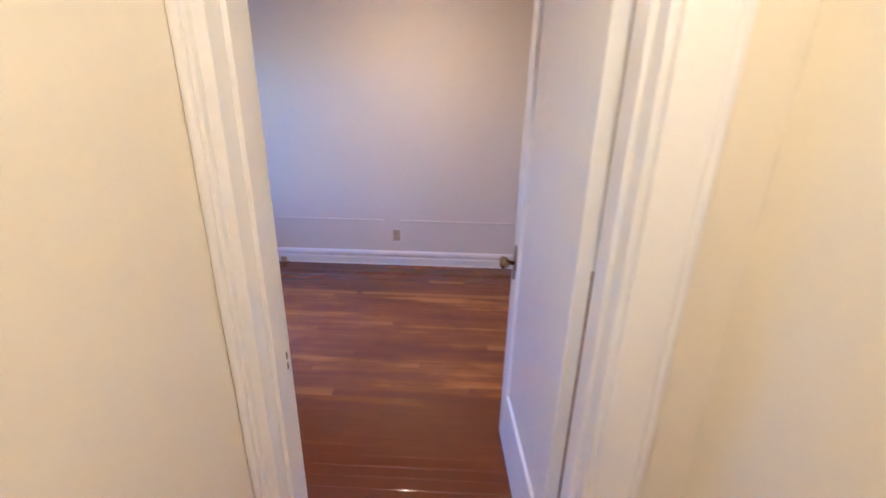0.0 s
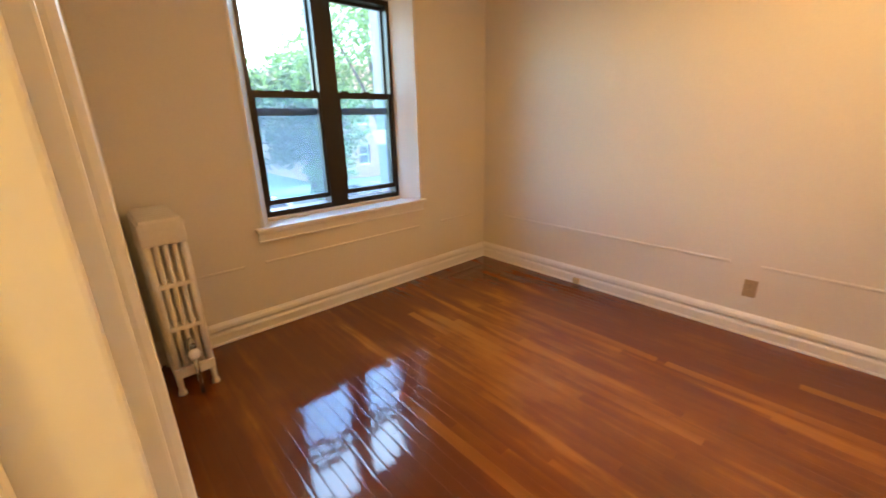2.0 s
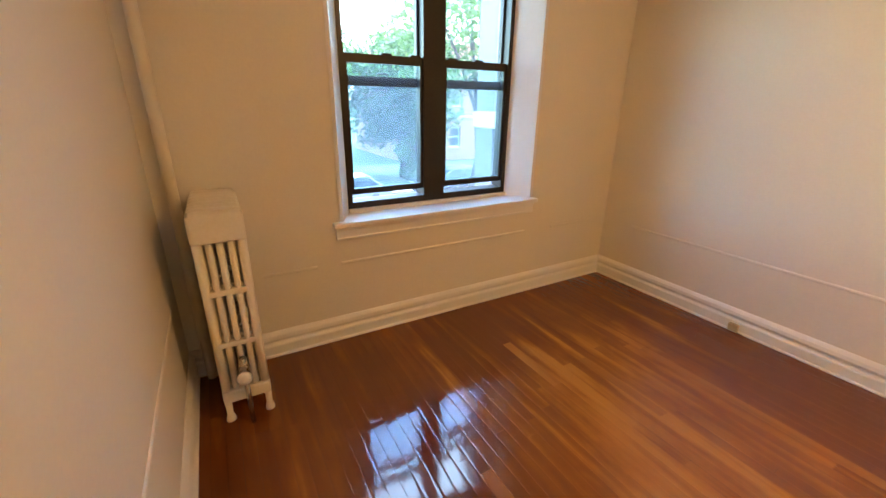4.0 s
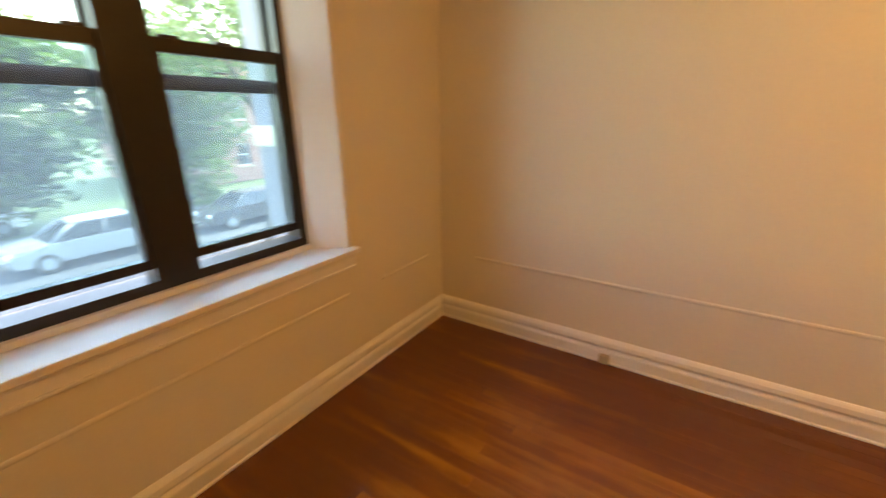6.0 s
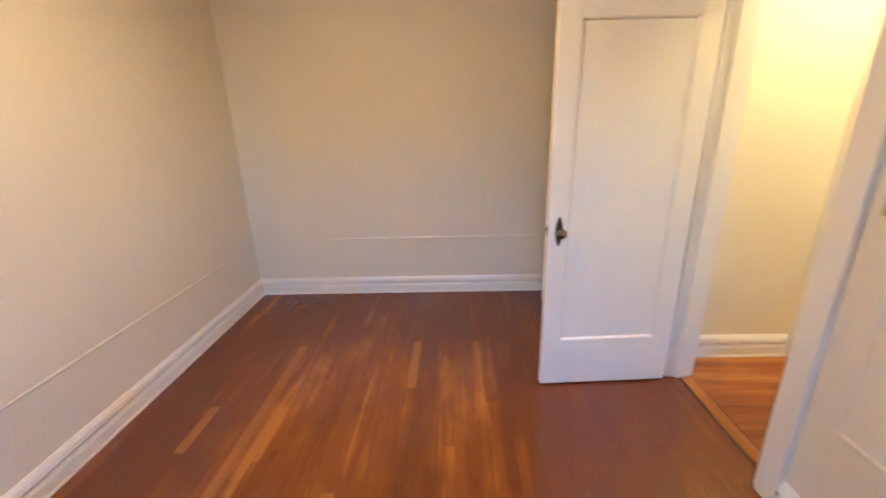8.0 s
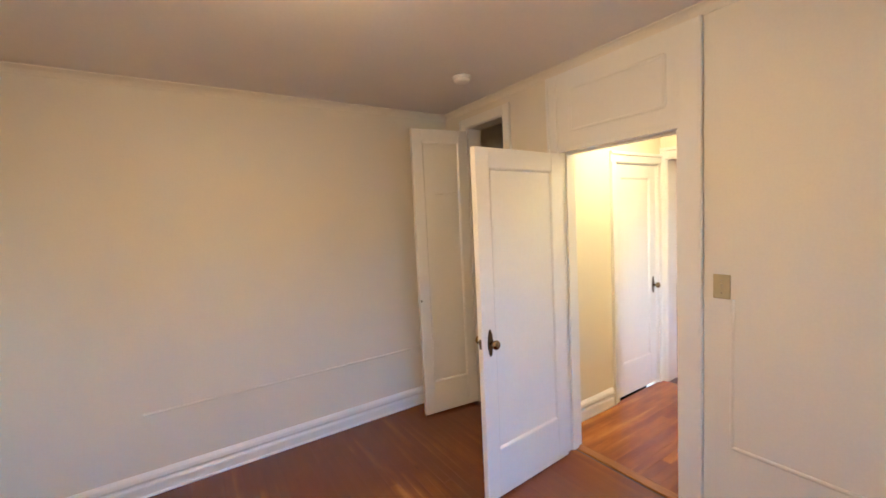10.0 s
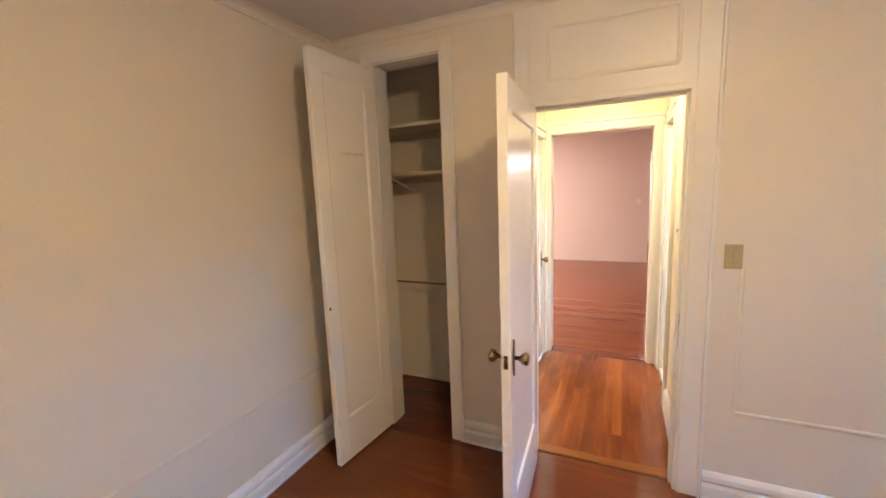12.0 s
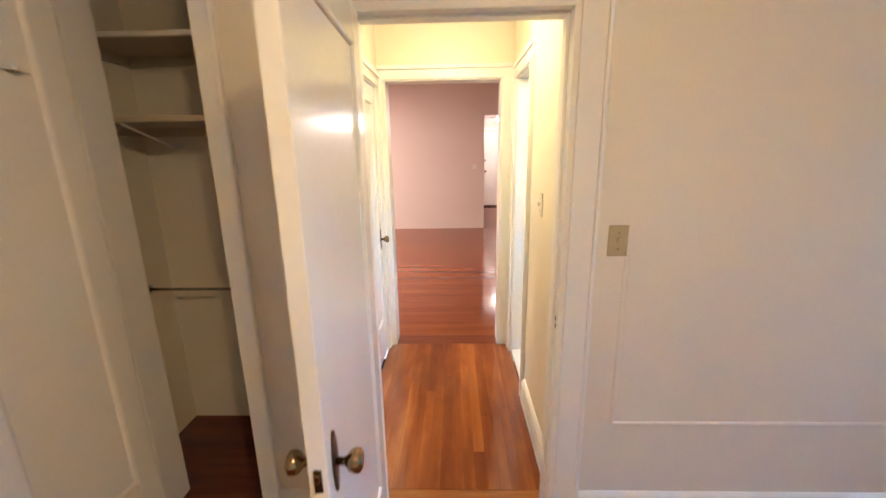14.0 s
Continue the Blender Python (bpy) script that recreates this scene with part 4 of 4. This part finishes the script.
def car(name, label, mat, x, y, turn):
    c = thing(name, label, "car", "parked cars", at=pose(x, y, GZ, 0, 0, turn))
    side = [(-2.2, 0.30), (-2.25, 0.55), (-2.15, 0.82), (-1.2, 0.95), (1.35, 0.98), (2.15, 0.90), (2.25, 0.60), (2.2, 0.30)]
    m = Matrix(((1, 0, 0, 0), (0, 0, 1, 0), (0, 1, 0, 0), (0, 0, 0, 1)))
    bm = prism(side, -0.88, 0.88, m)
    bmesh.ops.bevel(bm, geom=list(bm.edges), offset=0.07, segments=2, affect="EDGES")
    body = part("body", bm, mat, c)
    cab = bmesh.new()
    lo = [(-1.25, -0.82, 0.94), (1.75, -0.82, 0.96), (1.75, 0.82, 0.96), (-1.25, 0.82, 0.94)]
    hi = [(-0.45, -0.64, 1.46), (1.15, -0.64, 1.46), (1.15, 0.64, 1.46), (-0.45, 0.64, 1.46)]
    vs = [cab.verts.new(p) for p in lo + hi]
    for q in ((0, 1, 5, 4), (1, 2, 6, 5), (2, 3, 7, 6), (3, 0, 4, 7), (4, 5, 6, 7)):
        cab.faces.new([vs[i] for i in q])
    part("windows", cab, DARKGLASS, c, "dark car glazing")
    part("roof", box(-0.55, -0.66, 1.43, 1.22, 0.66, 1.49, 0.025), mat, c)
    for s in (-1, 1):
        for xa, xb in ((-1.22, -0.48), (1.72, 1.15)):
            part("pillar", tube([(xa, s * 0.825, 0.95), (xb, s * 0.65, 1.46)], [0.04, 0.035], 8), mat, c)
        part("pillar", tube([(0.30, s * 0.832, 0.95), (0.35, s * 0.655, 1.46)], [0.035, 0.03], 8), mat, c)
        for wx in (-1.40, 1.35):
            tyre = part("wheel", lathe([(0.20, -0.10), (0.32, -0.10), (0.335, -0.05), (0.335, 0.05), (0.32, 0.10), (0.20, 0.10)], pose(wx, s * 0.80, 0.335, 90, 0, 0), 24), BLACK, c)
            part("rim", lathe([(0.20, -0.108), (0.19, 0.0), (0.20, 0.108)], pose(wx, s * 0.80, 0.335, 90, 0, 0), 20), SILVER, tyre)
        part("headlight", box(-2.255, s * 0.60 - 0.17, 0.62, -2.10, s * 0.60 + 0.17, 0.76, 0.03), WHITEPLASTIC, c)
        part("tail_light", box(2.12, s * 0.62 - 0.16, 0.68, 2.265, s * 0.62 + 0.16, 0.82, 0.03), REDPAINT, c)
    return c


car("car", "silver sedan parked at the kerb", SILVER, -19.9, 5.4, 90)
car("car", "dark grey sedan parked at the kerb", CHARCOAL, -20.0, 11.6, 90)
car("car", "red car parked further along the street", REDPAINT, -20.0, -0.6, 90)
car("car", "white sedan parked across the road", WHITEPLASTIC, -27.4, 3.0, 90)


def tree(label, x, y, height, radius, trunk_r, lean, clumps, leaves, low, leaf_mat, seed, size=0.16):
    rng = random.Random(seed)
    t = thing("tree", label, "tree", "street trees", at=pose(x, y, GZ))
    bm = bmesh.new()
    top = height * 0.78
    pts = [(lean[0] * s + 0.12 * math.sin(5 * s), lean[1] * s + 0.10 * math.cos(4 * s) - 0.1, top * s) for s in [i / 7 for i in range(8)]]
    add_tube(bm, pts, [trunk_r * (1.25 if i == 0 else 1) * (1 - 0.11 * i) for i in range(8)], 12)
    part("trunk", bm, BARK, t)
    centres = []
    for i in range(clumps):
        a, h = rng.uniform(0, 2 * math.pi), rng.uniform(low, 1.0)
        r = radius * math.sqrt(rng.uniform(0.04, 1.0)) * (0.55 + 0.45 * math.sin(math.pi * min(1, max(0.08, (h - low) / (1.02 - low)))))
        s = min(1.0, h * height / top * 0.9)
        centres.append(Vector((lean[0] * s + r * math.cos(a), lean[1] * s + r * math.sin(a), h * height)))
    for i, c in enumerate(centres[:14]):
        k = 2 + i % 5
        b = Vector(pts[k])
        mid = b.lerp(c, 0.5) + Vector((0, 0, 0.35))
        part("limb", tube([b, mid, c], [trunk_r * 0.42 * (1 - 0.08 * k), trunk_r * 0.25, trunk_r * 0.08], 7), BARK, t)
    verts, faces = [], []
    for i in range(leaves):
        c = centres[rng.randrange(len(centres))]
        d = Vector((rng.gauss(0, 1), rng.gauss(0, 1), rng.gauss(0, 0.7)))
        p = c + d * radius * 0.15
        u = Vector((rng.uniform(-1, 1), rng.uniform(-1, 1), rng.uniform(-0.6, 0.6))).normalized()
        w = u.cross(Vector((rng.uniform(-1, 1), rng.uniform(-1, 1), 1.0))).normalized()
        s = size * rng.uniform(0.6, 1.4)
        k = len(verts)
        verts += [p - u * s, p - w * s * 0.5, p + u * s, p + w * s * 0.5]
        faces.append((k, k + 1, k + 2, k + 3))
    me = bpy.data.meshes.new("crown")
    me.from_pydata(verts, [], faces)
    me.materials.append(leaf_mat)
    crown = new("crown", me)
    crown.parent = t
    tagged(crown, kind="stuff")
    return t


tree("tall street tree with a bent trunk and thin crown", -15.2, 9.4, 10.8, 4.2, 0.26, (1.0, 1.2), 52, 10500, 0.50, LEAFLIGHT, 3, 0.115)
tree("broad dark green tree across the street", -27.0, 4.6, 8.2, 4.2, 0.30, (0.3, 0.2), 70, 15000, 0.16, LEAF, 5, 0.2)
tree("broad dark green tree beside the house", -26.5, 11.6, 8.6, 3.8, 0.30, (0.2, -0.3), 56, 9500, 0.30, LEAF, 8, 0.2)
tree("dark green tree further along the street", -30.0, -2.8, 9.5, 4.6, 0.32, (-0.2, 0.3), 60, 12000, 0.16, LEAF, 13, 0.22)
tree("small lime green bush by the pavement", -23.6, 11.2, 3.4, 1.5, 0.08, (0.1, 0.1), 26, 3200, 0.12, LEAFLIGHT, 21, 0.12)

# ---- floors: strip boards ----
BOARD = 0.0572


def board_mesh(name, mat):
    """A unit board with a slightly crowned, worn top and eased long edges."""
    crown = 0.0014
    top = [(y, -crown * (2 * y) ** 2) for y in (-0.478, -0.30, -0.10, 0.10, 0.30, 0.478)]
    section = [(-0.5, -1.0), (-0.5, -0.009)] + top + [(0.5, -0.009), (0.5, -1.0)]
    bm = bmesh.new()
    ends = [[bm.verts.new((x, y, z)) for y, z in section] for x in (-0.5, 0.5)]
    for i in range(len(section)):
        j = (i + 1) % len(section)
        face = bm.faces.new((ends[0][i], ends[0][j], ends[1][j], ends[1][i]))
        face.smooth = 2 <= i <= 6
    bm.faces.new(ends[0])
    bm.faces.new(list(reversed(ends[1])))
    bmesh.ops.recalc_face_normals(bm, faces=bm.faces)
    me = bpy.data.meshes.new(name)
    bm.to_mesh(me)
    bm.free()
    me.materials.append(mat)
    return me


def strip_floor(parent, mat, along, u0, u1, v0, v1, lengths, seed, gap=0.0006, pale=(), pale_mat=None):
    """Boards that run along x or y, laid row by row, each slightly tilted as old boards are; pale lists worn boards (v, from, to)."""
    rng = random.Random(seed)
    me = board_mesh("board", mat)
    worn = board_mesh("board", pale_mat) if pale_mat else None
    rows = max(1, round((v1 - v0) / BOARD))
    pitch = (v1 - v0) / rows
    for r in range(rows):
        v = v0 + (r + 0.5) * pitch
        marks = [(a, b) for w, a, b in pale if abs(w - v) <= pitch / 2]
        stops = sorted({u0, u1, *(q for m in marks for q in m if u0 < q < u1)})
        for s0, s1 in zip(stops, stops[1:]):
            is_pale = any(a <= (s0 + s1) / 2 <= b for a, b in marks)
            u, first = s0, s0 == u0
            while u < s1 - 1e-4:
                ln = rng.uniform(*lengths) * (rng.uniform(0.3, 1.0) if first else 1.0)
                if is_pale or s1 - (u + ln) < 0.35:
                    ln = s1 - u
                first = False
                b = new("board", worn if is_pale else me)
                b.parent = parent
                tilt, centre = rng.gauss(0, 0.04), u + ln / 2
                size = Matrix.Diagonal((ln - gap, pitch - gap, 0.012, 1))
                if along == "x":
                    b.matrix_basis = pose(centre, v, rng.uniform(-0.0002, 0.0), tilt, rng.gauss(0, 0.006), 0) @ size
                else:
                    b.matrix_basis = pose(v, centre, rng.uniform(-0.0002, 0.0), 0, 0, 90) @ pose(0, 0, 0, tilt, 0, 0) @ size
                u += ln


FLOOR = structure("floor", box(X0 - 0.02, -0.70, -0.10, X1 + 0.02, Y1 + 0.02, -0.006), SUBFLOOR, "glossy red-brown varnished oak strip floor", "floor")
WORN_BEDROOM = [(1.025, -2.0, -0.965), (2.34, -2.25, -1.15), (2.34, -1.1, 0.42), (2.60, -0.53, -0.20), (1.55, -0.05, 0.46), (1.79, -1.15, -0.75),
                (1.93, -2.35, -1.85), (1.62, -2.68, -2.25)]
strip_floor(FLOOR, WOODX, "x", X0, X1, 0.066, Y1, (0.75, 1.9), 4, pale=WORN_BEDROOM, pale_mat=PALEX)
strip_floor(FLOOR, WOODX, "x", -0.70, 0.03, -0.059, 0.066, (0.5, 0.73), 14)
# closet boards, painted darker for the shade in there
strip_floor(FLOOR, SHADEDX, "x", 0.37, X1, -0.70, 0.0659, (0.6, 1.0), 9)
strip_floor(FLOOR, WOODX, "x", X0, -0.70, 0.0, 0.066, (0.9, 1.9), 10)
strip_floor(FLOOR, WOODX, "x", 0.03, 0.37, 0.0, 0.066, (0.4, 0.4), 12)
HALLFLOOR = structure("hall_floor", box(HX0, HY - 0.16, -0.10, HX1, -0.701, -0.006), SUBFLOOR, "glossy orange-brown varnished oak hall floor", "floor")
structure("hall_subfloor", box(HX0, -0.7, -0.10, 0.36, -0.02, -0.0125), SUBFLOOR, "dark subfloor under the hall boards", "floor")
strip_floor(HALLFLOOR, WOODY, "y", HY, -0.151, HX0, HX1, (0.9, 1.7), 6, pale=[(-0.45, -1.62, -0.40)], pale_mat=PALEY)
strip_floor(HALLFLOOR, WOODX, "x", -0.652, 0.192, HY - 0.16, HY, (0.85, 0.9), 7)

LIVFLOOR = structure("living_room_floor", box(-3.7, -10.06, -0.10, 3.2, HY - 0.161, -0.006), SUBFLOOR, "glossy red-brown oak living room floor", "floor")
rng = random.Random(17)
verts, faces = [], []
v = HY - 0.162
while v > -10.0:
    u = -3.68
    while u < 3.1:
        ln = min(rng.uniform(0.8, 1.9) * (rng.uniform(0.3, 1) if u < -3.6 else 1), 3.18 - u)
        dz, tl = rng.uniform(-0.0006, 0), rng.gauss(0, 0.0012) * BOARD / 2
        a, b = v - BOARD + 0.0008, v
        k = len(verts)
        verts += [(u, a, dz - tl), (u + ln - 0.001, a, dz - tl), (u + ln - 0.001, b, dz + tl), (u, b, dz + tl),
                  (u, a, -0.006), (u + ln - 0.001, a, -0.006), (u + ln - 0.001, b, -0.006), (u, b, -0.006)]
        faces += [(k, k + 1, k + 2, k + 3), (k, k + 4, k + 5, k + 1), (k + 2, k + 6, k + 7, k + 3), (k + 1, k + 5, k + 6, k + 2), (k + 3, k + 7, k + 4, k)]
        u += ln
    v -= BOARD
me = bpy.data.meshes.new("boards")
me.from_pydata(verts, [], faces)
me.materials.append(WOODFAR)
boards = new("boards", me)
boards.parent = LIVFLOOR
tagged(boards, kind="stuff")
